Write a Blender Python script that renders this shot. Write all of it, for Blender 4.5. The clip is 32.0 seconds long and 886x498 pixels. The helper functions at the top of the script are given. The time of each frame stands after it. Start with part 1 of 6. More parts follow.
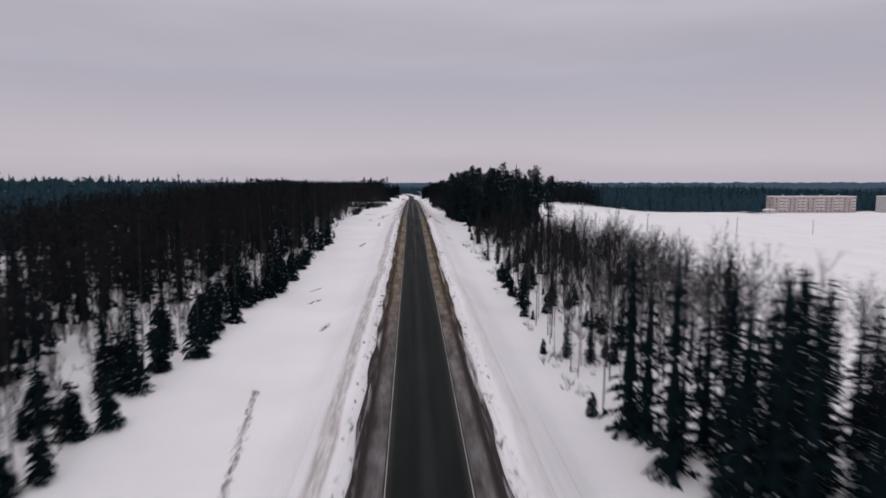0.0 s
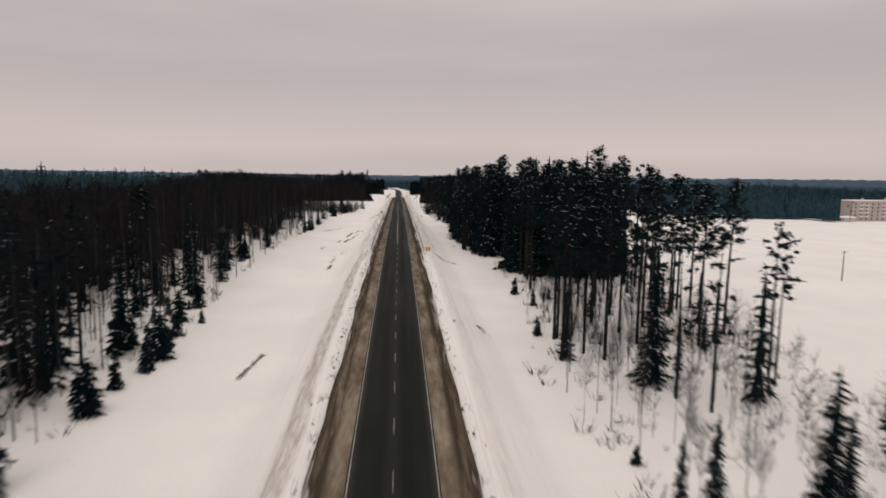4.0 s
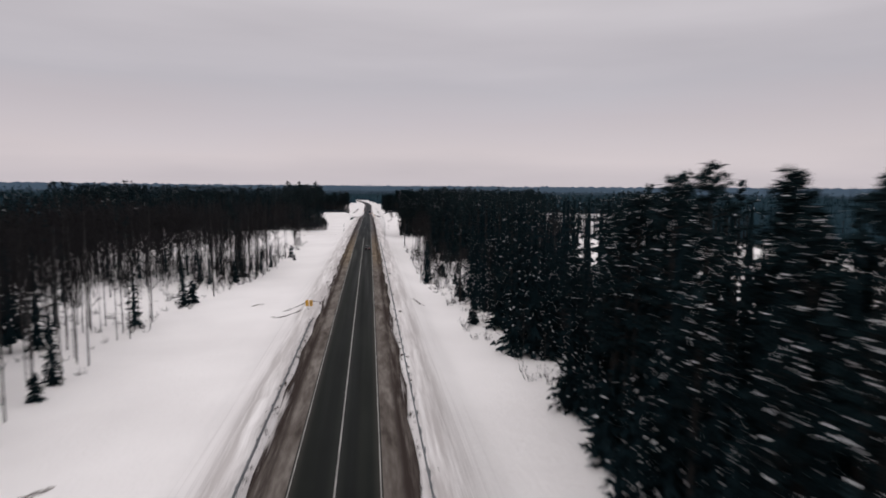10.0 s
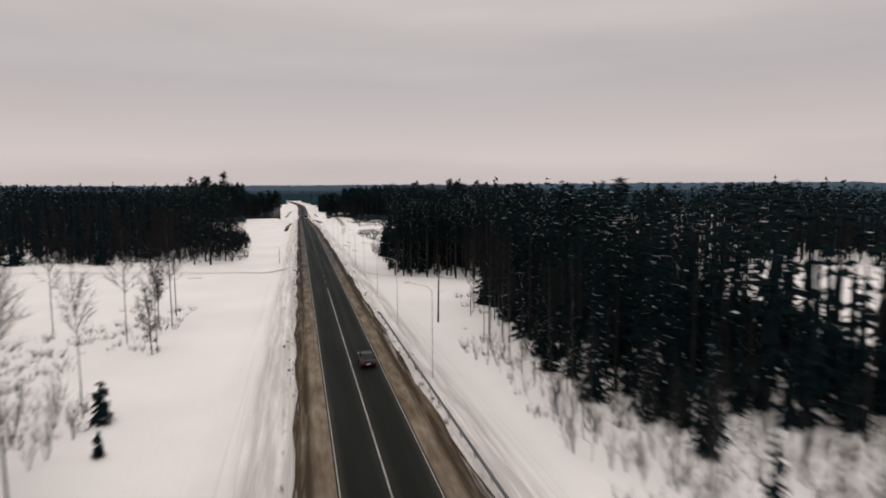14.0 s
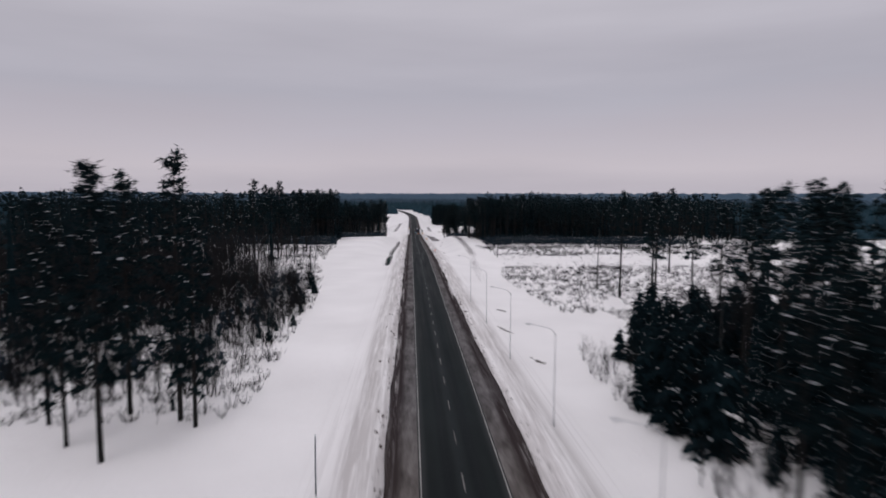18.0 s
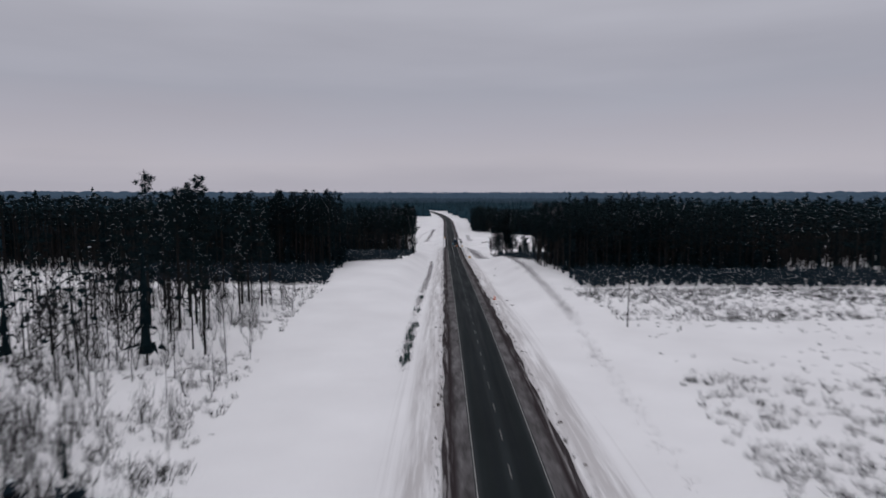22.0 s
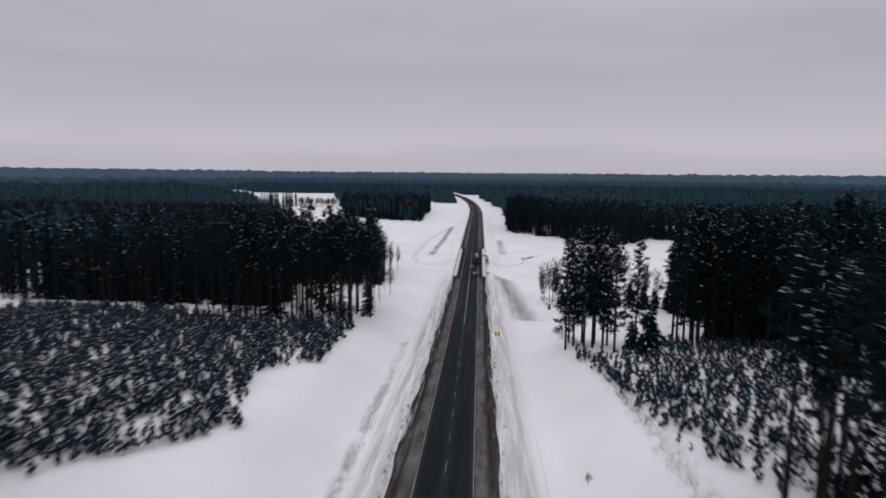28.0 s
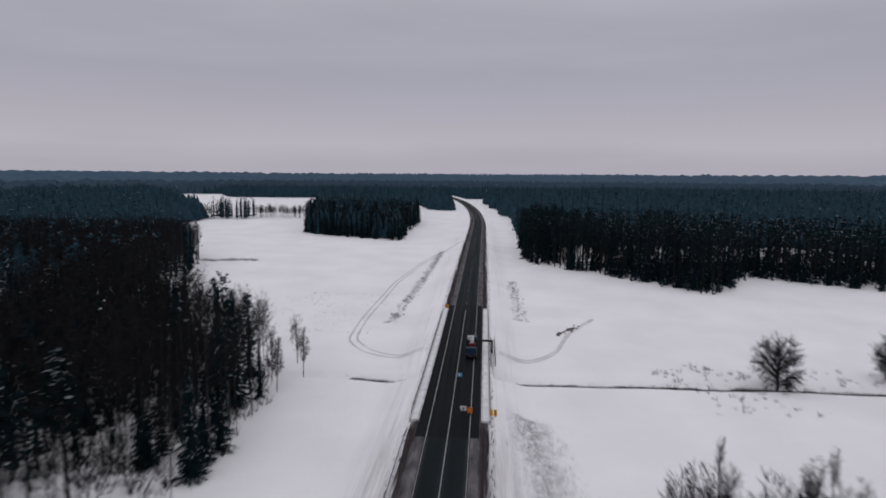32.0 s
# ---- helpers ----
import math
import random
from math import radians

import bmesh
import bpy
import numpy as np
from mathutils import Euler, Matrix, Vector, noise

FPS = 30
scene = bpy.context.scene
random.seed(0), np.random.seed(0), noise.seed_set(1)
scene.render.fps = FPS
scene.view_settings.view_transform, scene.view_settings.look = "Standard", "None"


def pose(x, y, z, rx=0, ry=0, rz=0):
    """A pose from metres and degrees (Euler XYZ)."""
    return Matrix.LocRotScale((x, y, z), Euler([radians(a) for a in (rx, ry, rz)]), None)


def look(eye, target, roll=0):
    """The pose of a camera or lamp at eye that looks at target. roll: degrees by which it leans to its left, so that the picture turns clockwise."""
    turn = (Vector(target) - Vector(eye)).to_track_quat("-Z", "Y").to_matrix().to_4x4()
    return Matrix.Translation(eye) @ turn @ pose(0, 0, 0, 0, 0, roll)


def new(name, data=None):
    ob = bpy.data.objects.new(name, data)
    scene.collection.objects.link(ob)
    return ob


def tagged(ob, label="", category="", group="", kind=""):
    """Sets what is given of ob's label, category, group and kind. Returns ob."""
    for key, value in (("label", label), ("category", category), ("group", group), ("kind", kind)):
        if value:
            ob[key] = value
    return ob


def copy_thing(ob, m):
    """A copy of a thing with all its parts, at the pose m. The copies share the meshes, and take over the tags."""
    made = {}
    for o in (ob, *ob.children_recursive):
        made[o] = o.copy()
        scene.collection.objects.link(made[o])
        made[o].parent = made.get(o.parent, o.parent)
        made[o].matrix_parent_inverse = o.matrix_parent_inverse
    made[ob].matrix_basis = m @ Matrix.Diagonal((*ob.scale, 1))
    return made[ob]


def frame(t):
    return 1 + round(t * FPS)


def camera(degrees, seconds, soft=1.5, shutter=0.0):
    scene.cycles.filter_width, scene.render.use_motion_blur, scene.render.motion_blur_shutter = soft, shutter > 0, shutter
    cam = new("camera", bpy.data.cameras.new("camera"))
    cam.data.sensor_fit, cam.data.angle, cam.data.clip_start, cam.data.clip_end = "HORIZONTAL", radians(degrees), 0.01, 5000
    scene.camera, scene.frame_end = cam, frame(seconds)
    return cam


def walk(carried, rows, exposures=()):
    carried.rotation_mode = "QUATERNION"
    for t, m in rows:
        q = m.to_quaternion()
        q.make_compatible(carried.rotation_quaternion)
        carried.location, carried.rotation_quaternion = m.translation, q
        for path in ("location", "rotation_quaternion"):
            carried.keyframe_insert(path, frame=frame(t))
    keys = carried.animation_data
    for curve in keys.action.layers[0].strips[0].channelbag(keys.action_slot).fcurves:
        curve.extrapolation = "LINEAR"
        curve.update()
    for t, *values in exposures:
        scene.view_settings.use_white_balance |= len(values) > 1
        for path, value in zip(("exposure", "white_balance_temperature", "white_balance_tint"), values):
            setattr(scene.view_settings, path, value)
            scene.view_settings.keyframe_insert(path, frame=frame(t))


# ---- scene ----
cam = camera(72.01, 32.0, soft=1.7, shutter=0.7)
# seconds, place, turn (degrees)
PATH = [
    (0, (-1.24, 0.00, 42.88), (83.68, -0.09, -3.00)),
    (0.5, (-2.18, 16.88, 43.13), (83.57, -0.14, -3.88)),
    (1, (-1.67, 32.43, 43.09), (83.67, -0.18, -4.29)),
    (1.5, (-0.66, 49.49, 43.04), (83.58, -0.33, -1.76)),
    (2, (0.33, 68.09, 43.06), (83.43, -0.46, -1.37)),
    (2.5, (0.63, 87.53, 43.44), (83.47, -0.69, -2.02)),
    (4.5, (-0.09, 145.82, 45.73), (82.92, -0.69, -4.76)),
    (5, (-1.09, 161.36, 46.27), (83.06, -0.74, -5.73)),
    (5.5, (-2.80, 178.96, 46.61), (83.25, -0.70, -7.08)),
    (6, (-3.91, 193.19, 46.44), (83.22, -0.55, -7.11)),
    (6.5, (-1.68, 208.19, 46.61), (83.05, -0.39, -6.16)),
    (7, (1.87, 225.86, 46.99), (82.85, -0.49, -2.93)),
    (7.5, (5.02, 243.79, 47.14), (82.89, -0.37, -0.19)),
    (8, (7.78, 262.87, 47.14), (83.10, -0.46, -0.97)),
    (8.5, (7.51, 281.61, 47.02), (83.54, -0.48, -1.86)),
    (9, (5.85, 299.97, 47.18), (83.79, -0.48, -3.00)),
    (9.5, (4.04, 315.24, 47.36), (83.87, -0.46, -3.07)),
    (10, (2.51, 330.33, 46.94), (83.94, -0.50, -6.85)),
    (10.5, (0.88, 347.70, 46.28), (83.69, -0.60, -7.33)),
    (11, (0.16, 366.56, 46.02), (83.60, -0.47, -7.90)),
    (11.5, (-1.31, 385.21, 45.74), (83.43, -0.17, -8.70)),
    (12, (-2.34, 403.70, 45.18), (83.31, -0.05, -9.62)),
    (12.5, (-3.23, 423.07, 44.79), (83.61, -0.24, -10.54)),
    (13, (-3.92, 442.23, 44.54), (83.85, -0.32, -11.56)),
    (13.5, (-5.04, 460.96, 44.30), (83.94, -0.05, -12.54)),
    (14, (-5.35, 479.44, 44.18), (83.82, 0.23, -13.33)),
    (14.5, (-4.84, 496.44, 43.78), (83.73, 0.38, -13.78)),
    (15, (-2.60, 512.87, 43.29), (83.58, 0.34, -11.15)),
    (15.5, (-1.73, 529.69, 42.99), (84.00, 0.34, -5.82)),
    (17.5, (-2.32, 598.75, 43.81), (84.42, -0.18, 0.26)),
    (18, (-3.99, 615.47, 43.93), (84.64, -0.14, -3.04)),
    (18.5, (-5.74, 632.00, 44.34), (84.62, -0.14, -3.12)),
    (19, (-6.90, 648.61, 44.72), (84.63, -0.14, -3.46)),
    (19.5, (-6.89, 665.13, 44.57), (84.51, -0.11, -3.80)),
    (20, (-5.92, 681.55, 44.28), (84.53, -0.10, -3.92)),
    (20.5, (-6.04, 697.42, 44.05), (84.70, -0.09, -3.72)),
    (21, (-5.26, 712.69, 44.09), (84.84, -0.07, -3.58)),
    (21.5, (-5.17, 726.50, 44.52), (84.76, -0.06, -1.60)),
    (22, (-6.16, 740.77, 45.04), (84.52, -0.04, 0.07)),
    (22.5, (-5.84, 757.06, 45.34), (84.42, -0.01, 1.09)),
    (23, (-1.55, 771.98, 45.20), (84.38, 0.00, 2.06)),
    (23.5, (-0.04, 784.27, 44.91), (84.29, 0.05, 3.46)),
    (24, (0.35, 799.25, 44.97), (84.30, 0.08, 4.55)),
    (24.5, (1.95, 817.15, 44.97), (84.26, 0.09, 2.88)),
    (25, (3.94, 834.03, 45.08), (83.26, 0.16, 3.48)),
    (25.5, (6.07, 849.18, 45.35), (83.12, 0.16, 3.79)),
    (27.5, (3.99, 916.55, 45.60), (82.73, -0.40, 4.30)),
    (28, (3.41, 934.99, 45.55), (82.66, -0.53, 3.47)),
    (28.5, (2.75, 953.09, 45.30), (82.62, -0.55, 2.22)),
    (29, (3.21, 970.58, 45.00), (82.58, -0.58, 2.46)),
    (29.5, (3.56, 988.54, 44.78), (82.67, -0.46, 2.65)),
    (30, (4.09, 1006.42, 44.51), (82.64, -0.44, 2.87)),
    (30.5, (4.51, 1023.53, 44.76), (82.71, -0.33, 3.06)),
    (31, (4.61, 1040.86, 45.27), (82.93, -0.34, 3.40)),
    (31.5, (4.87, 1057.13, 45.24), (82.75, -0.15, 3.68)),
    (32, (5.05, 1073.32, 44.85), (82.79, -0.35, 3.94)),

]
EXPOSURES = [
    (0.0, 0.0, 6100, 14), (1.0, 0.02, 6600, 12), (1.5, 0.04, 6850, 11), (2.0, 0.06, 7000, 10), (4.5, 0.10, 7050, 10), (6.0, 0.15, 6950, 10),
    (7.0, 0.18, 6800, 10), (7.5, 0.20, 6680, 11), (8.0, 0.20, 6550, 11), (9.0, 0.20, 6330, 11), (10.0, 0.18, 6400, 11), (11.0, 0.16, 6500, 11), (12.0, 0.16, 6750, 10), (14.3, 0.16, 6850, 9),
    (15.0, 0.10, 6450, 12), (16.0, 0.05, 6200, 13), (18.0, 0.0, 6110, 13), (19.5, -0.1, 5970, 10.2), (21.0, -0.2, 5910, 9.2), (23.5, -0.14, 5950, 10.2), (25.0, -0.04, 5980, 11.2),
    (28.0, 0.0, 5980, 11), (30.0, -0.06, 5940, 11), (32.0, -0.2, 5920, 10.7),

]
walk(cam, [(t, pose(*place, *turn)) for t, place, turn in PATH], EXPOSURES)

# ---- world and sun: a high grey overcast with a paler band low over the woods ----
world = bpy.data.worlds.new("overcast_sky")
scene.world = world
world.use_nodes = True
wn, wl = world.node_tree.nodes, world.node_tree.links
wn.clear()
w_out = wn.new("ShaderNodeOutputWorld")
w_bg = wn.new("ShaderNodeBackground")
w_bg.inputs["Strength"].default_value = 1.0
w_sky = wn.new("ShaderNodeTexSky")
w_sky.sky_type = "NISHITA"
w_sky.sun_disc = False
w_sky.sun_elevation = radians(24)
w_sky.sun_rotation = radians(200)
w_tc = wn.new("ShaderNodeTexCoord")
w_sep = wn.new("ShaderNodeSeparateXYZ")
wl.new(w_tc.outputs["Generated"], w_sep.inputs[0])
w_ramp = wn.new("ShaderNodeValToRGB")
el = w_ramp.color_ramp.elements
SKY_STOPS = [(0.0, (0.52, 0.47, 0.49)), (0.05, (0.56, 0.50, 0.51)), (0.10, (0.50, 0.455, 0.475)), (0.15, (0.45, 0.425, 0.45)),
             (0.21, (0.475, 0.445, 0.465)), (0.34, (0.54, 0.505, 0.515)), (0.55, (0.68, 0.65, 0.66)), (1.0, (0.88, 0.855, 0.865))]
while len(el) < len(SKY_STOPS):
    el.new(0.5)
for e, (p, c) in zip(el, SKY_STOPS):
    e.position = p
    e.color = (*c, 1)
w_map = wn.new("ShaderNodeMapping")
w_map.inputs["Scale"].default_value = (1.2, 1.2, 9.0)
wl.new(w_tc.outputs["Generated"], w_map.inputs[0])
w_noise = wn.new("ShaderNodeTexNoise")
w_noise.inputs["Scale"].default_value = 1.7
w_noise.inputs["Detail"].default_value = 5.0
w_noise.inputs["Roughness"].default_value = 0.45
wl.new(w_map.outputs[0], w_noise.inputs["Vector"])
w_add = wn.new("ShaderNodeMath")
w_add.operation = "MULTIPLY_ADD"
w_add.inputs[1].default_value = 0.11
wl.new(w_noise.outputs["Fac"], w_add.inputs[0])
w_off = wn.new("ShaderNodeMath")
w_off.operation = "ADD"
w_off.inputs[1].default_value = -0.055
wl.new(w_sep.outputs["Z"], w_off.inputs[0])
wl.new(w_off.outputs[0], w_add.inputs[2])
wl.new(w_add.outputs[0], w_ramp.inputs[0])
w_veil = wn.new("ShaderNodeMapRange")
w_veil.inputs["From Min"].default_value = 0.3
w_veil.inputs["From Max"].default_value = 0.7
w_veil.inputs["To Min"].default_value = 0.94
w_veil.inputs["To Max"].default_value = 1.05
wl.new(w_noise.outputs["Fac"], w_veil.inputs["Value"])
w_cloud = wn.new("ShaderNodeMix")
w_cloud.data_type = "RGBA"
w_cloud.blend_type = "MULTIPLY"
w_cloud.inputs[0].default_value = 1.0
wl.new(w_ramp.outputs["Color"], w_cloud.inputs[6])
wl.new(w_veil.outputs[0], w_cloud.inputs[7])
w_dim = wn.new("ShaderNodeMix")
w_dim.data_type = "RGBA"
w_dim.blend_type = "MULTIPLY"
w_dim.inputs[0].default_value = 1.0
w_dim.inputs[7].default_value = (0.08, 0.08, 0.08, 1)
wl.new(w_sky.outputs[0], w_dim.inputs[6])
w_mix = wn.new("ShaderNodeMix")
w_mix.data_type = "RGBA"
w_mix.inputs[0].default_value = 0.97
wl.new(w_dim.outputs[2], w_mix.inputs[6])
wl.new(w_cloud.outputs[2], w_mix.inputs[7])
wl.new(w_mix.outputs[2], w_bg.inputs["Color"])
wl.new(w_bg.outputs[0], w_out.inputs[0])

sun_data = bpy.data.lights.new("sun", "SUN")
sun_data.energy = 0.35
sun_data.angle = radians(25)
sun_data.color = (1.0, 0.95, 0.92)
sun = new("sun", sun_data)
sun.matrix_world = look((0, 0, 300), (60, 120, 0))
tagged(sun, kind="structure")

# ---- materials ----
def nodes_of(name):
    m = bpy.data.materials.new(name)
    m.use_nodes = True
    nt = m.node_tree
    return m, nt.nodes, nt.links, nt.nodes["Principled BSDF"]


def noise_node(n, l, coord, scale, detail=4.0, rough=0.55, stretch=None):
    if stretch:
        mp = n.new("ShaderNodeMapping")
        mp.inputs["Scale"].default_value = stretch
        l.new(coord, mp.inputs[0])
        coord = mp.outputs[0]
    t = n.new("ShaderNodeTexNoise")
    t.inputs["Scale"].default_value = scale
    t.inputs["Detail"].default_value = detail
    t.inputs["Roughness"].default_value = rough
    l.new(coord, t.inputs["Vector"])
    return t.outputs["Fac"]


def ramp_node(n, l, fac, stops):
    r = n.new("ShaderNodeValToRGB")
    e = r.color_ramp.elements
    while len(e) < len(stops):
        e.new(0.5)
    for q, (p, c) in zip(e, stops):
        q.position = p
        q.color = (*c, 1)
    l.new(fac, r.inputs[0])
    return r.outputs["Color"]


def mix_node(n, l, fac, a, b, mode="MIX"):
    m = n.new("ShaderNodeMix")
    m.data_type = "RGBA"
    m.blend_type = mode
    for v, k in ((fac, 0), (a, 6), (b, 7)):
        if hasattr(v, "is_linked"):
            l.new(v, m.inputs[k])
        elif k == 0:
            m.inputs[0].default_value = v
        else:
            m.inputs[k].default_value = (*v, 1)
    return m.outputs[2]


def band_node(n, l, value, a, b, c, d):
    """1 between b and c, 0 outside a..d."""
    out = []
    for lo, hi in ((a, b), (d, c)):
        r = n.new("ShaderNodeMapRange")
        r.interpolation_type = "SMOOTHSTEP"
        r.inputs["From Min"].default_value = lo
        r.inputs["From Max"].default_value = hi
        l.new(value, r.inputs["Value"])
        out.append(r.outputs[0])
    m = n.new("ShaderNodeMath")
    m.operation = "MULTIPLY"
    l.new(out[0], m.inputs[0])
    l.new(out[1], m.inputs[1])
    return m.outputs[0]


def math_node(n, l, op, a, b):
    m = n.new("ShaderNodeMath")
    m.operation = op
    for k, v in enumerate((a, b)):
        if hasattr(v, "is_linked"):
            l.new(v, m.inputs[k])
        else:
            m.inputs[k].default_value = v
    return m.outputs[0]


def bump_node(n, l, bsdf, height, strength, distance):
    b = n.new("ShaderNodeBump")
    b.inputs["Strength"].default_value = strength
    b.inputs["Distance"].default_value = distance
    l.new(height, b.inputs["Height"])
    l.new(b.outputs[0], bsdf.inputs["Normal"])


def simple(name, dark, light, rough=0.8, scale=3.0, metal=0.0, bump=0.0, stretch=None, per_object=0.0, spec=0.25):
    m, n, l, b = nodes_of(name)
    tc = n.new("ShaderNodeTexCoord").outputs["Object"]
    f = noise_node(n, l, tc, scale, 5.0, 0.6, stretch)
    col = ramp_node(n, l, f, [(0.3, dark), (0.7, light)])
    if per_object:
        rnd = n.new("ShaderNodeObjectInfo").outputs["Random"]
        k = ramp_node(n, l, rnd, [(0.0, (1 - per_object,) * 3), (1.0, (1 + per_object,) * 3)])
        col = mix_node(n, l, 1.0, col, k, "MULTIPLY")
    l.new(col, b.inputs["Base Color"])
    b.inputs["Roughness"].default_value = rough
    b.inputs["Metallic"].default_value = metal
    b.inputs["Specular IOR Level"].default_value = spec
    if bump:
        bump_node(n, l, b, f, bump, 0.05)
    return m


def make_snow():
    m, n, l, b = nodes_of("snow")
    tc = n.new("ShaderNodeTexCoord").outputs["Object"]
    sep = n.new("ShaderNodeSeparateXYZ")
    l.new(tc, sep.inputs[0])
    ax = n.new("ShaderNodeMath")
    ax.operation = "ABSOLUTE"
    l.new(sep.outputs["X"], ax.inputs[0])
    big = noise_node(n, l, tc, 0.06, 4.0, 0.5)
    fine = noise_node(n, l, tc, 2.2, 6.0, 0.65)
    col = ramp_node(n, l, big, [(0.3, (0.815, 0.785, 0.777)), (0.7, (0.895, 0.865, 0.855))])
    # ploughed dirt in long streaks on the banks beside the road
    streak = noise_node(n, l, tc, 1.0, 6.0, 0.65, (1.1, 0.05, 0.3))
    meander = noise_node(n, l, tc, 1.0, 3.0, 0.5, (0.02, 0.035, 0.02))
    bent = math_node(n, l, "ADD", ax.outputs[0], math_node(n, l, "MULTIPLY", math_node(n, l, "SUBTRACT", meander, 0.5), 2.6))
    dirt_band = band_node(n, l, ax.outputs[0], 5.5, 6.6, 9.2, 11.2)
    wob = ramp_node(n, l, streak, [(0.34, (0, 0, 0)), (0.58, (1, 1, 1))])
    near = band_node(n, l, sep.outputs["Y"], 270.0, 310.0, 1120.0, 1200.0)
    early = band_node(n, l, sep.outputs["Y"], -400.0, -300.0, 276.0, 290.0)
    fac = math_node(n, l, "MULTIPLY", math_node(n, l, "MULTIPLY", dirt_band, wob), near)
    col = mix_node(n, l, math_node(n, l, "MULTIPLY", fac, 0.55), col, (0.30, 0.262, 0.25))
    # a grey-brown windrow thrown out by the plough, with a white strip between it and the verge
    left = band_node(n, l, sep.outputs["X"], -15.0, -14.0, -1.0, 1.0)
    grit = ramp_node(n, l, noise_node(n, l, tc, 1.0, 7.0, 0.7, (1.8, 0.22, 1)), [(0.36, (0.25, 0.25, 0.25)), (0.6, (1, 1, 1))])
    row = math_node(n, l, "MULTIPLY", band_node(n, l, bent, 7.5, 8.1, 9.2, 10.0), grit)
    row = math_node(n, l, "MULTIPLY", row, math_node(n, l, "ADD", math_node(n, l, "MULTIPLY", left, 0.5), 0.2))
    col = mix_node(n, l, math_node(n, l, "MULTIPLY", row, early), col, (0.27, 0.225, 0.20))
    # parallel scraped streaks farther out
    scrape = ramp_node(n, l, noise_node(n, l, tc, 1.0, 4.0, 0.6, (2.4, 0.02, 0.3)), [(0.52, (0, 0, 0)), (0.64, (1, 1, 1))])
    col = mix_node(n, l, math_node(n, l, "MULTIPLY", math_node(n, l, "MULTIPLY", scrape, band_node(n, l, ax.outputs[0], 6.2, 7.0, 11.5, 13.5)), 0.16), col, (0.36, 0.32, 0.31))
    clods = ramp_node(n, l, noise_node(n, l, tc, 1.0, 5.0, 0.7, (1.6, 0.5, 1)), [(0.56, (0, 0, 0)), (0.64, (1, 1, 1))])
    inner = band_node(n, l, ax.outputs[0], 5.2, 5.6, 6.4, 7.6)
    col = mix_node(n, l, math_node(n, l, "MULTIPLY", clods, inner), col, (0.060, 0.050, 0.045))
    # thin grass tips and twigs showing through out on the fields
    grass = ramp_node(n, l, noise_node(n, l, tc, 0.5, 8.0, 0.75), [(0.66, (0, 0, 0)), (0.78, (1, 1, 1))])
    col = mix_node(n, l, math_node(n, l, "MULTIPLY", grass, 0.12), col, (0.30, 0.26, 0.22))
    l.new(col, b.inputs["Base Color"])
    b.inputs["Roughness"].default_value = 0.75
    b.inputs["Specular IOR Level"].default_value = 0.2
    h = math_node(n, l, "ADD", math_node(n, l, "MULTIPLY", noise_node(n, l, tc, 0.35, 5.0, 0.6), 1.5), fine)
    bump_node(n, l, b, h, 0.5, 0.18)
    return m


def make_asphalt(name, dark, light, streaks=True):
    m, n, l, b = nodes_of(name)
    tc = n.new("ShaderNodeTexCoord").outputs["Object"]
    fine = noise_node(n, l, tc, 9.0, 6.0, 0.7)
    long = noise_node(n, l, tc, 1.0, 4.0, 0.5, (1.1, 0.012, 1))
    patch = noise_node(n, l, tc, 0.25, 5.0, 0.6, (1, 0.25, 1))
    col = ramp_node(n, l, long, [(0.32, dark), (0.68, light)])
    if streaks:
        sep = n.new("ShaderNodeSeparateXYZ")
        l.new(tc, sep.inputs[0])
        ax = n.new("ShaderNodeMath")
        ax.operation = "ABSOLUTE"
        l.new(sep.outputs["X"], ax.inputs[0])
        # dried mud outside the wheel paths, wet polish in them
        mid = band_node(n, l, ax.outputs[0], 2.55, 3.2, 4.5, 5.2)
        col = mix_node(n, l, math_node(n, l, "MULTIPLY", mid, 0.8), col, (0.039, 0.038, 0.034))
        crown = band_node(n, l, ax.outputs[0], -2.0, -1.0, 0.15, 0.75)
        col = mix_node(n, l, math_node(n, l, "MULTIPLY", crown, 0.35), col, (0.032, 0.034, 0.032))
        wheel = band_node(n, l, ax.outputs[0], 0.5, 0.9, 1.3, 1.8)
        col = mix_node(n, l, math_node(n, l, "MULTIPLY", wheel, 0.35), col, (0.010, 0.011, 0.012))
    col = mix_node(n, l, 1.0, col, ramp_node(n, l, patch, [(0.3, (0.8, 0.8, 0.8)), (0.7, (1.2, 1.18, 1.16))]), "MULTIPLY")
    if streaks:
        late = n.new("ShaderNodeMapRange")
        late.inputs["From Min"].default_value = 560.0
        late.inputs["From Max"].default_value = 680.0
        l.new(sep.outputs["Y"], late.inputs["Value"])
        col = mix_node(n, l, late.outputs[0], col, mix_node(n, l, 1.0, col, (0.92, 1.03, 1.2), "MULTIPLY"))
    l.new(col, b.inputs["Base Color"])
    rr = ramp_node(n, l, long, [(0.3, (0.55,) * 3), (0.7, (0.85,) * 3)])
    l.new(rr, b.inputs["Roughness"])
    b.inputs["Specular IOR Level"].default_value = 0.04
    bump_node(n, l, b, fine, 0.35, 0.02)
    return m


